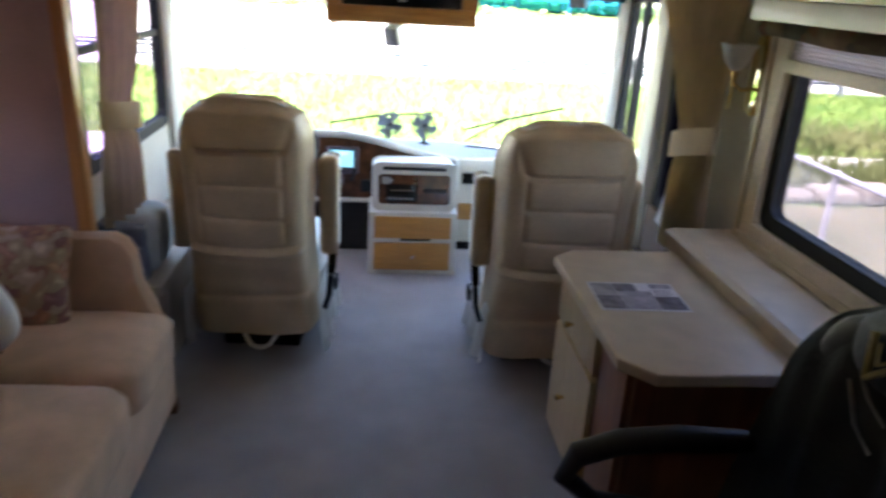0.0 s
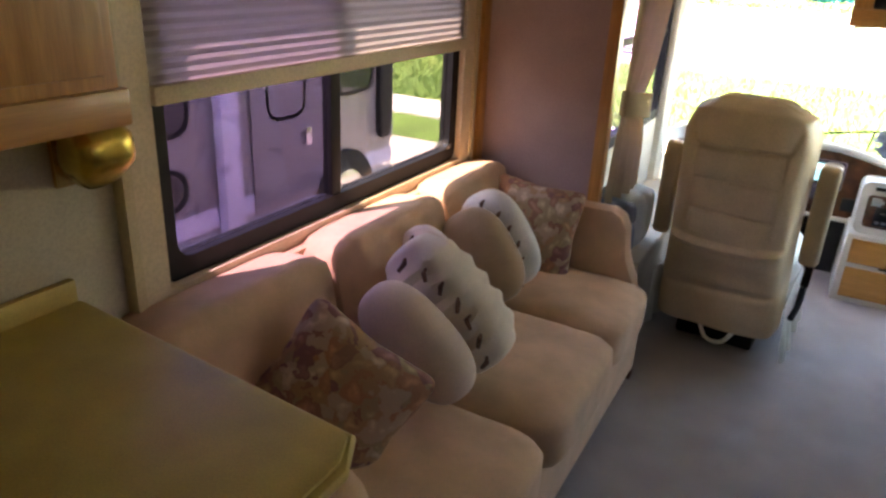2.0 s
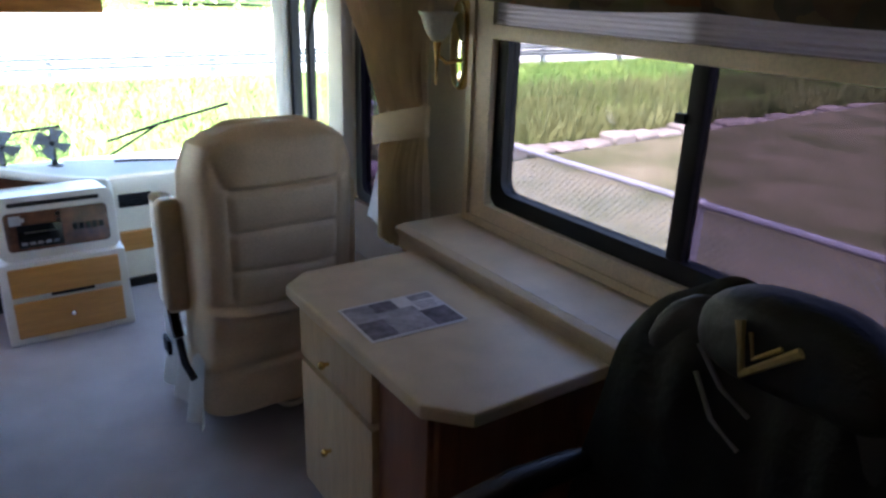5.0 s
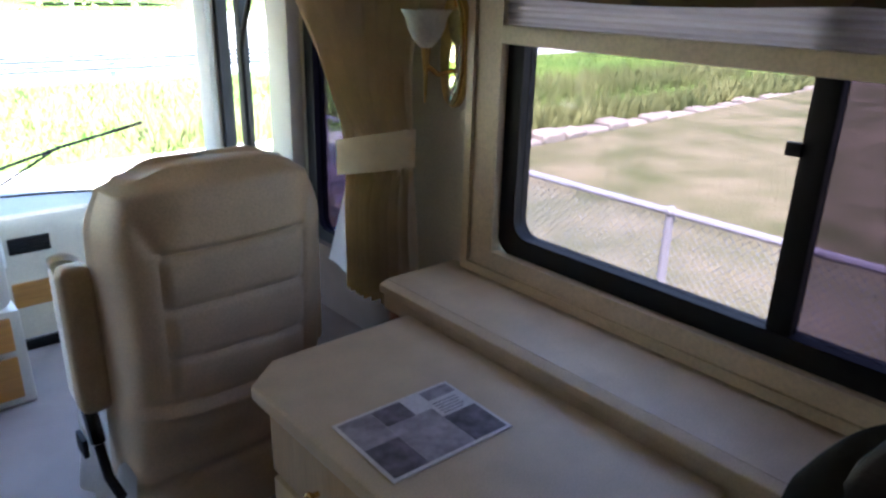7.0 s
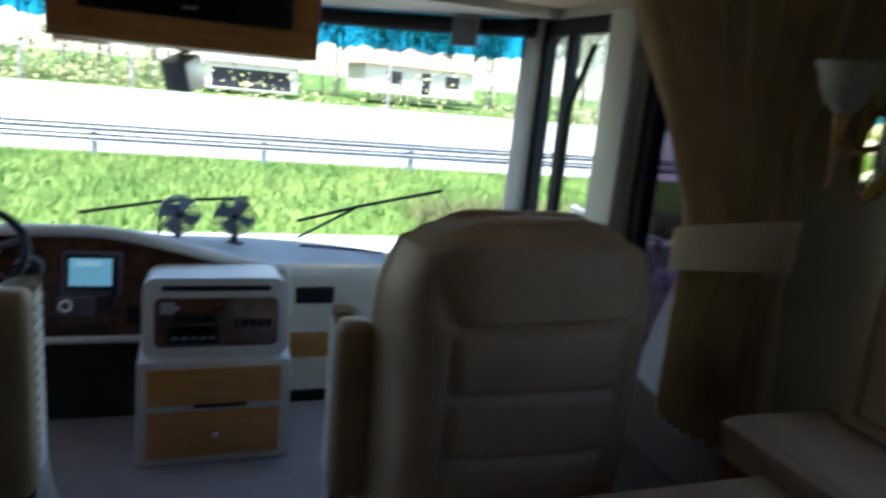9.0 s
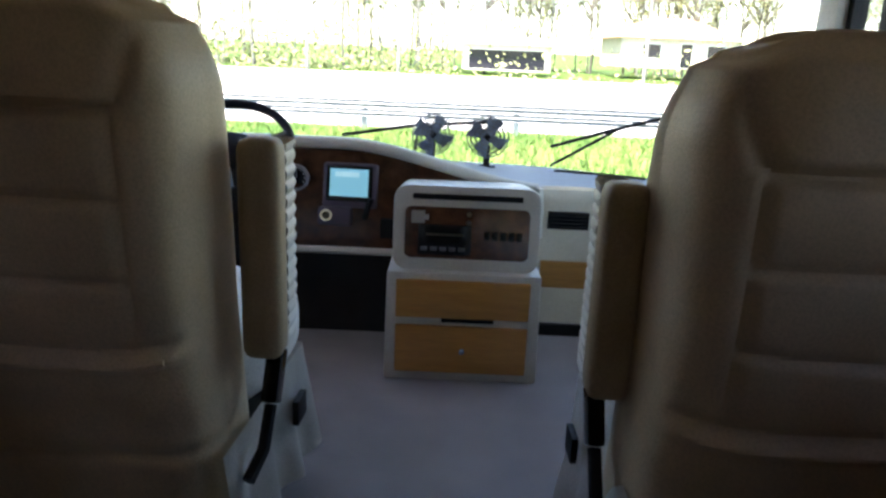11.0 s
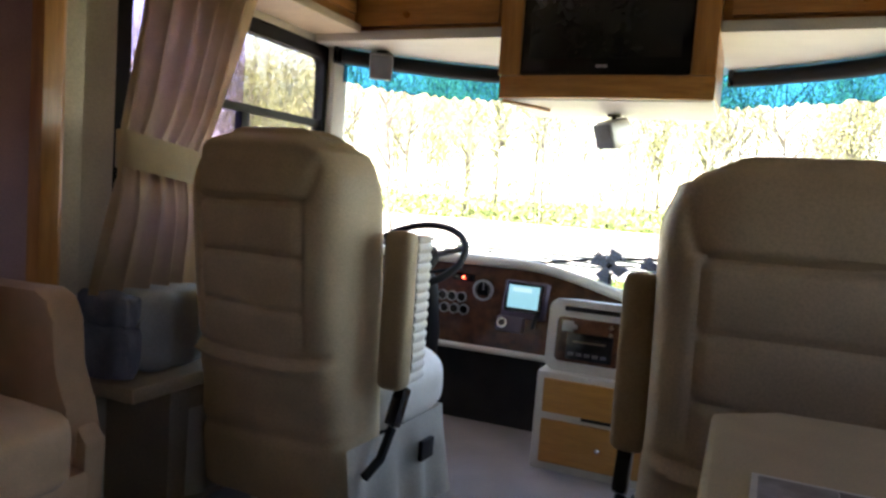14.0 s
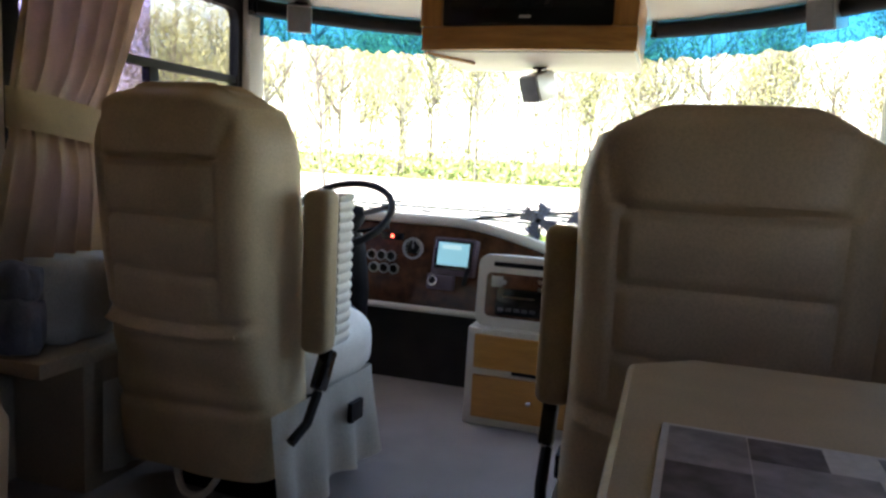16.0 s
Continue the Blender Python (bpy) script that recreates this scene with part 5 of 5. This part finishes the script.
part("fold", puffy(-1.185, -0.99, 2.14, 2.220, 0.575, 0.668, 6, 16, dent=crease), BLUE_CLOTH, fold)
well = thing("entry_step_box", "brown carpeted box beside the passenger seat under the curtain", "step box", (1.08, 2.5, 0))
part("body", box(0.96, 1.215, 2.0, 3.40, 0.0, 0.40, 0.012), STEP_TRIM := material("brown trim carpet", (0.12, 0.075, 0.05), 0.95, 0.15, 8, 0.5, 200), well)
part("handrail", tube([(1.17, 3.07, 0.402), (1.165, 3.07, 0.87), (1.165, 3.08, 1.27), (1.165, 3.06, 1.33), (1.16, 2.95, 1.50)], 0.011, 8), BLACK, well, "bent black grab rail")
part("door_panel", box(1.19, 1.217, 2.0, 2.745, 0.402, 0.64, 0.006), STEP_TRIM, well, "dark brown lower door panel")


# ---- outdoors ----
G = -1.0
GRASS = material("spring grass", (0.10, 0.17, 0.035), 0.9, color2=(0.06, 0.10, 0.025), scale=0.9, bump=0.8, bump_scale=14, distance=0.05, spec=0.1)
DEADGRASS = material("dry mown grass and earth", (0.16, 0.135, 0.092), 0.95, color2=(0.075, 0.078, 0.038), scale=1.1, bump=0.8, bump_scale=18, distance=0.05, spec=0.1)
ASPHALT = material("pale worn concrete road", (0.42, 0.40, 0.38), 0.9, 0.15, 0.5, 0.3, 30, distance=0.01)
GRAVEL = material("dusty gravel", (0.30, 0.26, 0.23), 0.95, 0.3, 1.2, 0.8, 22, distance=0.03)
STONE = material("pinkish kerb stone", (0.24, 0.20, 0.185), 0.9, 0.25, 3, 0.5, 30, rand=0.15)
GALV = material("galvanised steel", (0.32, 0.33, 0.35), 0.5, 0.1, 5, 0.1, 60, metal=0.6)
RAILBLUE = material("weathered fence pipe", (0.34, 0.33, 0.40), 0.5, 0.1, 8, 0.1, 60, metal=0.4)
BARK = material("grey brown bark", (0.17, 0.15, 0.125), 0.95, 0.3, 4, 0.8, 30, distance=0.02)
BARKPALE = material("pale birch bark", (0.30, 0.28, 0.25), 0.95, 0.3, 4, 0.8, 30, distance=0.02)
LEAF = material("young yellow green leaves", (0.36, 0.37, 0.16), 0.7, 0.35, 2.5, 0.0, 10, rand=0.25)
LEAFDARK = material("darker green leaves", (0.07, 0.11, 0.03), 0.7, 0.35, 2.5, 0.0, 10, rand=0.25)
TWIG = material("reddish bare twigs", (0.24, 0.15, 0.14), 0.9, 0.25, 2.5, 0.0, 10)
COACH = material("mauve white coach paint", (0.22, 0.195, 0.215), 0.35, 0.05, 2, 0.03, 60, coat=0.3)
COACHTRIM = material("pale lilac moulding", (0.60, 0.55, 0.72), 0.4, 0.05, 5, 0.03, 60)
DARKGLASS = material("dark coach glass", (0.02, 0.02, 0.03), 0.06, 0.1, 3, 0.0, 60)
SIDING = material("cream house wall", (0.62, 0.56, 0.46), 0.8, 0.08, 2, 0.1, 30)
TILE = material("terracotta roof", (0.40, 0.20, 0.13), 0.85, 0.2, 2, 0.4, 12)

solid("ground", sheet(8, 8, lambda u, v: (-1500 + 3000 * u, -1500 + 3000 * v, G)), GRASS, "rough grassy ground reaching to the horizon", "ground", kind="structure")
solid("ground_lot", box(-30, 3.2, -30, 8.4, G - 0.05, G + 0.012), GRAVEL, "dusty gravel lot under the coach", "ground", kind="structure")
solid("ground_bank", sheet(60, 40, lambda u, v: (3.2 + 60 * u, -25 + 33.2 * v, G + 0.02 + 0.25 * smooth(0.0, 0.3, u) + 0.05 * noise.noise(Vector((u * 30, v * 18, 2))) * smooth(0, 0.05, u))), DEADGRASS, "dry brown mown grass bank beyond the fence", "ground", kind="structure")
solid("road", box(-400, 400, 20.0, 58.0, G - 0.05, G + 0.02), ASPHALT, "broad pale sunlit highway", "road", kind="structure")
solid("pavement", box(-60, 9, 9.9, 11.2, G - 0.05, G + 0.03), ASPHALT, "pale access lane in front of the coach", "road", kind="structure")
rng = random.Random(11)
kerb = thing("kerb", "low rough pinkish stone kerb along the lane", "kerb", (12, 8.6, G), kind="structure")
for i in range(46):
    x = 3.4 + i * 0.62
    part("stone", box(x, x + 0.57, 8.30 + rng.uniform(-0.03, 0.03), 8.72 + rng.uniform(-0.06, 0.06), G, G + 0.17 + rng.uniform(-0.05, 0.07), 0.05, 1), STONE, kerb)

# tall grass on the verge
verts, faces = [], []
for i in range(34000):
    x, y = rng.uniform(-16, 30), 11.3 + 7.7 * rng.random()
    h, a, w = rng.uniform(0.06, 0.26) * (1.0 + 0.5 * noise.noise(Vector((x * 0.5, y * 0.5, 0)))), rng.uniform(0, 6.28), rng.uniform(0.010, 0.026)
    lx, ly = rng.uniform(-0.12, 0.12), rng.uniform(-0.12, 0.12)
    k = len(verts)
    verts += [(x - w * math.cos(a), y - w * math.sin(a), G), (x + w * math.cos(a), y + w * math.sin(a), G), (x + lx * 0.4 + w * 0.7 * math.cos(a), y + ly * 0.4 + w * 0.7 * math.sin(a), G + h * 0.6), (x + lx, y + ly, G + h)]
    faces += [(k, k + 1, k + 2), (k, k + 2, k + 3)]
me = bpy.data.meshes.new("tall_grass")
me.from_pydata(verts, [], faces)
me.materials.append(material("fresh grass blades", (0.25, 0.33, 0.09), 0.7, color2=(0.11, 0.20, 0.05), scale=0.7, bump=0.0, spec=0.2))
tagged(new("tall_grass", me), "fresh tall grass on the verge before the guardrail", "grass", kind="stuff")
verts, faces = [], []
for i in range(12000):
    x, y = rng.uniform(3.6, 22), rng.choice((rng.uniform(8.8, 9.8), rng.uniform(11.3, 13.0)))
    h, a, w = rng.uniform(0.2, 0.6) * (1.0 + 0.5 * noise.noise(Vector((x * 0.5, y * 0.5, 0)))), rng.uniform(0, 6.28), rng.uniform(0.008, 0.02)
    lx, ly = rng.uniform(-0.2, 0.2), rng.uniform(-0.2, 0.2)
    k = len(verts)
    verts += [(x - w * math.cos(a), y - w * math.sin(a), G), (x + w * math.cos(a), y + w * math.sin(a), G), (x + lx * 0.4 + w * 0.7 * math.cos(a), y + ly * 0.4 + w * 0.7 * math.sin(a), G + h * 0.6), (x + lx, y + ly, G + h)]
    faces += [(k, k + 1, k + 2), (k, k + 2, k + 3)]
me = bpy.data.meshes.new("rough_grass")
me.from_pydata(verts, [], faces)
me.materials.append(material("olive rough grass blades", (0.20, 0.205, 0.085), 0.7, color2=(0.10, 0.12, 0.045), scale=0.7, bump=0.0, spec=0.2))
tagged(new("rough_grass", me), "rough olive grass beside the kerb and lane", "grass", kind="stuff")

# guardrail
gr = thing("guardrail", "weathered grey steel highway guardrail on posts", "guardrail", (0, 19.2, G))
for i in range(28):
    part("post", box(-44.07 + i * 3.81, -43.93 + i * 3.81, 19.12, 19.3, G, G + 0.76, 0.01, 1), GALV, gr)
for z in (0.66, 0.44):
    part("rail", prism([(19.06, G + z - 0.09), (19.11, G + z - 0.05), (19.05, G + z), (19.11, G + z + 0.05), (19.06, G + z + 0.09), (19.08, G + z + 0.09), (19.13, G + z + 0.05), (19.07, G + z), (19.13, G + z - 0.05), (19.08, G + z - 0.09)], -45, 63, "x"), GALV, gr)

# chain-link fence beside the coach
fence = thing("chain_link_fence", "low chain-link fence with a pipe top rail", "fence", (3.9, 3, G))
for i in range(6):
    p = part("post", tube([(3.86, -4.2 + i * 2.35, G), (3.86, -4.2 + i * 2.35, 0.19)], 0.03, 8), RAILBLUE, fence)
    part("cap", puffy(3.82, 3.90, -4.24 + i * 2.35, -4.16 + i * 2.35, 0.17, 0.24, 2, 8), RAILBLUE, p)
part("top_rail", tube([(3.86, -4.3, 0.20), (3.86, 7.6, 0.20)], 0.026, 8), RAILBLUE, fence)
mesh_v, mesh_f = [], []
for s in (-1, 1):
    for i in range(250):
        y0 = -5.6 + i * 0.06
        a, b2 = (y0, G + 0.02), (y0 + s * 1.16, 0.17)
        if min(a[1], b2[1]) and (b2[0] < -4.3 or max(a[0], b2[0]) > 7.6):
            continue
        k = len(mesh_v)
        w = 0.0042
        mesh_v += [(3.86 - w, a[0], a[1]), (3.86 + w, a[0], a[1]), (3.86, a[0] + w * 1.6, a[1]), (3.86 - w, b2[0], b2[1]), (3.86 + w, b2[0], b2[1]), (3.86, b2[0] + w * 1.6, b2[1])]
        mesh_f += [(k, k + 1, k + 4, k + 3), (k + 1, k + 2, k + 5, k + 4), (k + 2, k, k + 3, k + 5)]
me = bpy.data.meshes.new("wire_mesh")
me.from_pydata(mesh_v, [], mesh_f)
me.materials.append(GALV)
wm = new("wire_mesh", me)
wm.parent, wm.matrix_parent_inverse = fence, Matrix.Translation(fence.location).inverted()
tagged(wm, "woven diamond wire", kind="stuff")


def tree_meshes(seed, height, leafy, leaf_mat, bark, twigs=False):
    """Trunk with limbs, and a crown of loose leaves set in clumps with gaps."""
    r = random.Random(seed)
    tb = bmesh.new()
    bend = [(0, 0)]
    for i in range(6):
        bend.append((bend[-1][0] + r.uniform(-0.25, 0.25), bend[-1][1] + r.uniform(-0.25, 0.25)))
    line = [Vector((bend[i][0], bend[i][1], height * i / 6)) for i in range(7)]
    tube(line, 0.2, 7, tb, radii=[0.0085 * height * (1 - 0.13 * i) for i in range(7)])
    tips = []
    for i in range(15):
        k = r.uniform(0.28, 0.95)
        j = min(int(k * 6), 5)
        p = line[j].lerp(line[j + 1], k * 6 - j)
        a, ln = r.uniform(0, 6.28), height * r.uniform(0.12, 0.27) * (1.25 - k * 0.8)
        q1 = p + Vector((math.cos(a) * ln * 0.5, math.sin(a) * ln * 0.5, ln * 0.45))
        q2 = q1 + Vector((math.cos(a + 0.3) * ln * 0.45, math.sin(a + 0.3) * ln * 0.45, ln * 0.6))
        tube([p, q1, q2], 0.05, 5, tb, radii=[0.006 * height, 0.004 * height, 0.0015 * height])
        for _ in range(2):
            q3 = q1.lerp(q2, r.uniform(0.2, 0.9)) + Vector((r.uniform(-1, 1), r.uniform(-1, 1), r.uniform(0.3, 1.2))) * ln * 0.35
            tube([q1.lerp(q2, 0.4), q3], 0.02, 4, tb, radii=[0.0025 * height, 0.0008 * height])
            tips.append(q3)
        tips += [q2, q1]
    tips.append(line[-1])
    vs, fs = [], []
    for t in tips:
        for _ in range(leafy):
            c = t + Vector((r.gauss(0, 0.11), r.gauss(0, 0.11), r.gauss(0, 0.12))) * height
            s = (0.006 if twigs else 0.0068) * height * r.uniform(0.5, 1.3)
            u = Vector((r.uniform(-1, 1), r.uniform(-1, 1), r.uniform(-1, 1))).normalized()
            w = u.orthogonal().normalized()
            k = len(vs)
            vs += [c - u * s, c + w * s * (0.15 if twigs else 0.6), c + u * s * (2 if twigs else 1), c - w * s * 0.6 * (0.2 if twigs else 1)]
            fs.append((k, k + 1, k + 2, k + 3))
    lm = bpy.data.meshes.new("crown")
    lm.from_pydata([tuple(v) for v in vs], [], fs)
    lm.materials.append(leaf_mat)
    return tb, lm, bark


def plant(seed, height, leafy, leaf_mat, bark, at, label, group, twigs=False):
    tb, lm, bk = tree_meshes(seed, height, leafy, leaf_mat, bark, twigs)
    t = thing("tree", label, "tree", (0, 0, 0), group)
    part("trunk", tb, bk, t)
    c = new("crown", lm)
    c.parent = t
    t.location = at
    return t


kinds = [plant(21, 15, 60, LEAF, BARK, (-9, 63, G), "slender spring tree with thin yellow green leaves beyond the road", "roadside trees"),
         plant(22, 17, 50, LEAF, BARKPALE, (-3, 66, G), "pale trunked tree coming into leaf beyond the road", "roadside trees"),
         plant(23, 13, 44, LEAFDARK, BARK, (34, 64, G), "full green tree beyond the road", "roadside trees"),
         plant(24, 18, 26, LEAF, BARK, (3, 68, G), "nearly bare tall tree beyond the road", "roadside trees")]
for i in range(210):
    x = rng.uniform(-80, 70)
    far = rng.random()
    y = 62 + 34 * far
    if 0 < x < 36 and y < 80:
        y = 80 + 14 * far
    k = 2 if x > 38 and rng.random() < 0.6 else rng.choice((0, 0, 1, 3, 3, 1))
    copy_thing(kinds[k], pose(x, y, G, 0, 0, rng.uniform(0, 360)) @ Matrix.Diagonal((0.8, 0.8, rng.uniform(0.9, 1.35), 1)))
plant(31, 10, 30, TWIG, BARK, (-15.0, 31.0, G), "bare reddish twigged tree beside the lot", "lot trees", True)
plant(33, 9, 46, LEAFDARK, BARK, (17.5, 27.0, G), "leafy green tree near the road", "lot trees")
# undergrowth beneath the trees
vs, fs = [], []
for i in range(16000):
    x, y = rng.uniform(-85, 80), 60.5 + 10 * rng.random()
    if 0 < x < 36 and y > 62:
        continue
    z = G + 6.0 * rng.random() ** 1.8 * (0.6 + 0.6 * noise.noise(Vector((x * 0.25, y * 0.2, 5))))
    s = rng.uniform(0.12, 0.3)
    u = Vector((rng.uniform(-1, 1), rng.uniform(-1, 1), rng.uniform(-1, 1))).normalized()
    w = u.orthogonal().normalized()
    c, k = Vector((x, y, max(z, G))), len(vs)
    vs += [tuple(c - u * s), tuple(c + w * s * 0.6), tuple(c + u * s), tuple(c - w * s * 0.6)]
    fs.append((k, k + 1, k + 2, k + 3))
me = bpy.data.meshes.new("undergrowth")
me.from_pydata(vs, [], fs)
me.materials.append(LEAF)
tagged(new("undergrowth", me), "yellow green bushes along the far roadside", "bushes", kind="stuff")
for x in (-11.5, -4.2, 15.5):
    pl = thing("utility_pole", "pale wooden utility pole beyond the road", "pole", (x, 60, G), "poles")
    part("shaft", tube([(x, 60, G), (x, 60, 9)], 0.14, 8, radii=[0.16, 0.11]), BARKPALE, pl)
    part("crossarm", box(x - 0.9, x + 0.9, 59.9, 60.1, 7.9, 8.05), BARKPALE, pl)


def low_house(name, label, x0, x1, y0, y1, z0, wall_h, roof_h, windows, wall_mat, roof_mat, hip):
    h = thing(name, label, "house", ((x0 + x1) / 2, y0, z0))
    part("wall", box(x0, x1, y0, y1, z0, z0 + wall_h), wall_mat, h, smooth=False)
    ov, m = 0.5, (y0 + y1) / 2
    b = bmesh.new()
    base = [b.verts.new(p) for p in ((x0 - ov, y0 - ov, z0 + wall_h), (x1 + ov, y0 - ov, z0 + wall_h), (x1 + ov, y1 + ov, z0 + wall_h), (x0 - ov, y1 + ov, z0 + wall_h))]
    top_ = [b.verts.new(p) for p in ((x0 - ov + hip, m, z0 + wall_h + roof_h), (x1 + ov - hip, m, z0 + wall_h + roof_h))]
    for f in ((base[0], base[1], top_[1], top_[0]), (base[2], base[3], top_[0], top_[1]), (base[1], base[2], top_[1]), (base[3], base[0], top_[0]), (base[3], base[2], base[1], base[0])):
        b.faces.new(f)
    part("roof", b, roof_mat, h, smooth=False)
    for x, w, z, hh in windows:
        wn_ = part("window", box(x, x + w, y0 - 0.06, y0 + 0.05, z0 + z, z0 + z + hh), DARKGLASS, h)
        part("frame", ring([(x - 0.1, z0 + z - 0.1), (x + w + 0.1, z0 + z - 0.1), (x + w + 0.1, z0 + z + hh + 0.1), (x - 0.1, z0 + z + hh + 0.1)], [(x, z0 + z), (x + w, z0 + z), (x + w, z0 + z + hh), (x, z0 + z + hh)], y0 - 0.08, y0 + 0.02, "y"), WHITEPLASTIC, wn_, smooth=False)
    return h


low_house("house", "cream house with a low terracotta hipped roof beyond the road", 15.5, 26.5, 69, 78, 0.1, 2.6, 2.0, [(17.5, 1.6, 0.9, 1.2), (21.0, 1.0, 0.1, 2.1), (23.4, 1.6, 0.9, 1.2)], SIDING, TILE, 4.0)
low_house("carport", "open white roofed shed beyond the road", 1.0, 8.5, 64, 69, -0.6, 2.2, 0.55, [(1.5, 6.5, 0.1, 1.6)], SIDING, material("white metal roof", (0.7, 0.72, 0.72), 0.4, 0.05, 3, 0.05, 20), 0.6)

# neighbouring motorhome seen through the sofa window
nb = thing("motorhome", "mauve white motorhome parked alongside with dark windows", "motorhome", (-5.4, 0.5, G))
NX = -4.2
part("body", prism([(-7.0, G + 0.45), (5.1, G + 0.45), (5.36, G + 0.9), (5.34, 0.9), (5.2, 1.5), (5.0, 2.0), (-7.0, 2.0)], -6.6, NX, "x", 0.05), COACH, nb)
for y0, y1, z0, z1 in ((1.9, 2.68, 0.40, 1.10), (3.50, 3.92, 0.34, 1.10), (4.40, 4.92, 0.42, 1.15), (-0.6, 0.6, 0.40, 1.10), (2.15, 2.62, -0.12, 0.12)):
    wn_ = part("window", prism(rounded(y0, y1, z0, z1, 0.12), NX, NX + 0.012, "x"), DARKGLASS, nb, "rounded dark window")
    part("frame", ring(rounded(y0 - 0.03, y1 + 0.03, z0 - 0.03, z1 + 0.03, 0.14), rounded(y0, y1, z0, z1, 0.12), NX, NX + 0.02, "x"), BLACK, wn_)
dr = part("door", box(NX, NX + 0.02, 3.30, 4.30, G + 0.6, 1.55, 0.008), COACH, nb, "entry door")
part("handle", box(NX + 0.02, NX + 0.06, 3.90, 3.97, 0.06, 0.22, 0.01), CHROME, dr)
part("awning_arm", box(NX + 0.01, NX + 0.10, 2.92, 3.10, G + 0.5, 1.9, 0.015), COACHTRIM, nb, "pale lilac awning arm")
part("stripe", box(NX, NX + 0.006, -6.9, 5.3, -0.48, -0.40), BLUE_CLOTH, nb, "dark stripe")
part("stripe", box(NX, NX + 0.006, -6.9, 5.3, -0.38, -0.22), COACHTRIM, nb)
for y in (-4.6, 4.5):
    wl = part("wheel", disc((NX - 0.16, y, G + 0.45), 0.45, 0.2, "x", 28, 0.03), BLACK, nb)
    part("rim", disc((NX + 0.035, y, G + 0.45), 0.26, 0.012, "x", 24, 0.004), CHROME, wl)
part("corner_moulding", puffy(NX - 0.02, NX + 0.06, 5.02, 5.24, -0.1, 1.0, 5, 12), BLACK, nb, "black corner moulding")

# outside fittings of the coach: wipers and mirrors
for pts, arm in (([(-0.42, 0.695), (-0.1, 0.745), (0.25, 0.775)], (-0.12, 0.59)), ([(0.46, 0.685), (0.72, 0.79), (1.0, 0.91)], (0.47, 0.60))):
    wp = thing("windscreen_wiper", "black windscreen wiper resting on the glass", "wiper", (arm[0], glass_y(arm[0], 0.6) + 0.03, arm[1]), "wipers")
    part("blade", tube([(x, glass_y(x, z) + 0.02, z) for x, z in pts], 0.008, 6), BLACK, wp)
    part("arm", tube([(arm[0], glass_y(arm[0], 0.6) + 0.05, arm[1]), (pts[1][0], glass_y(pts[1][0], pts[1][1]) + 0.035, pts[1][1])], 0.007, 6), BLACK, wp)
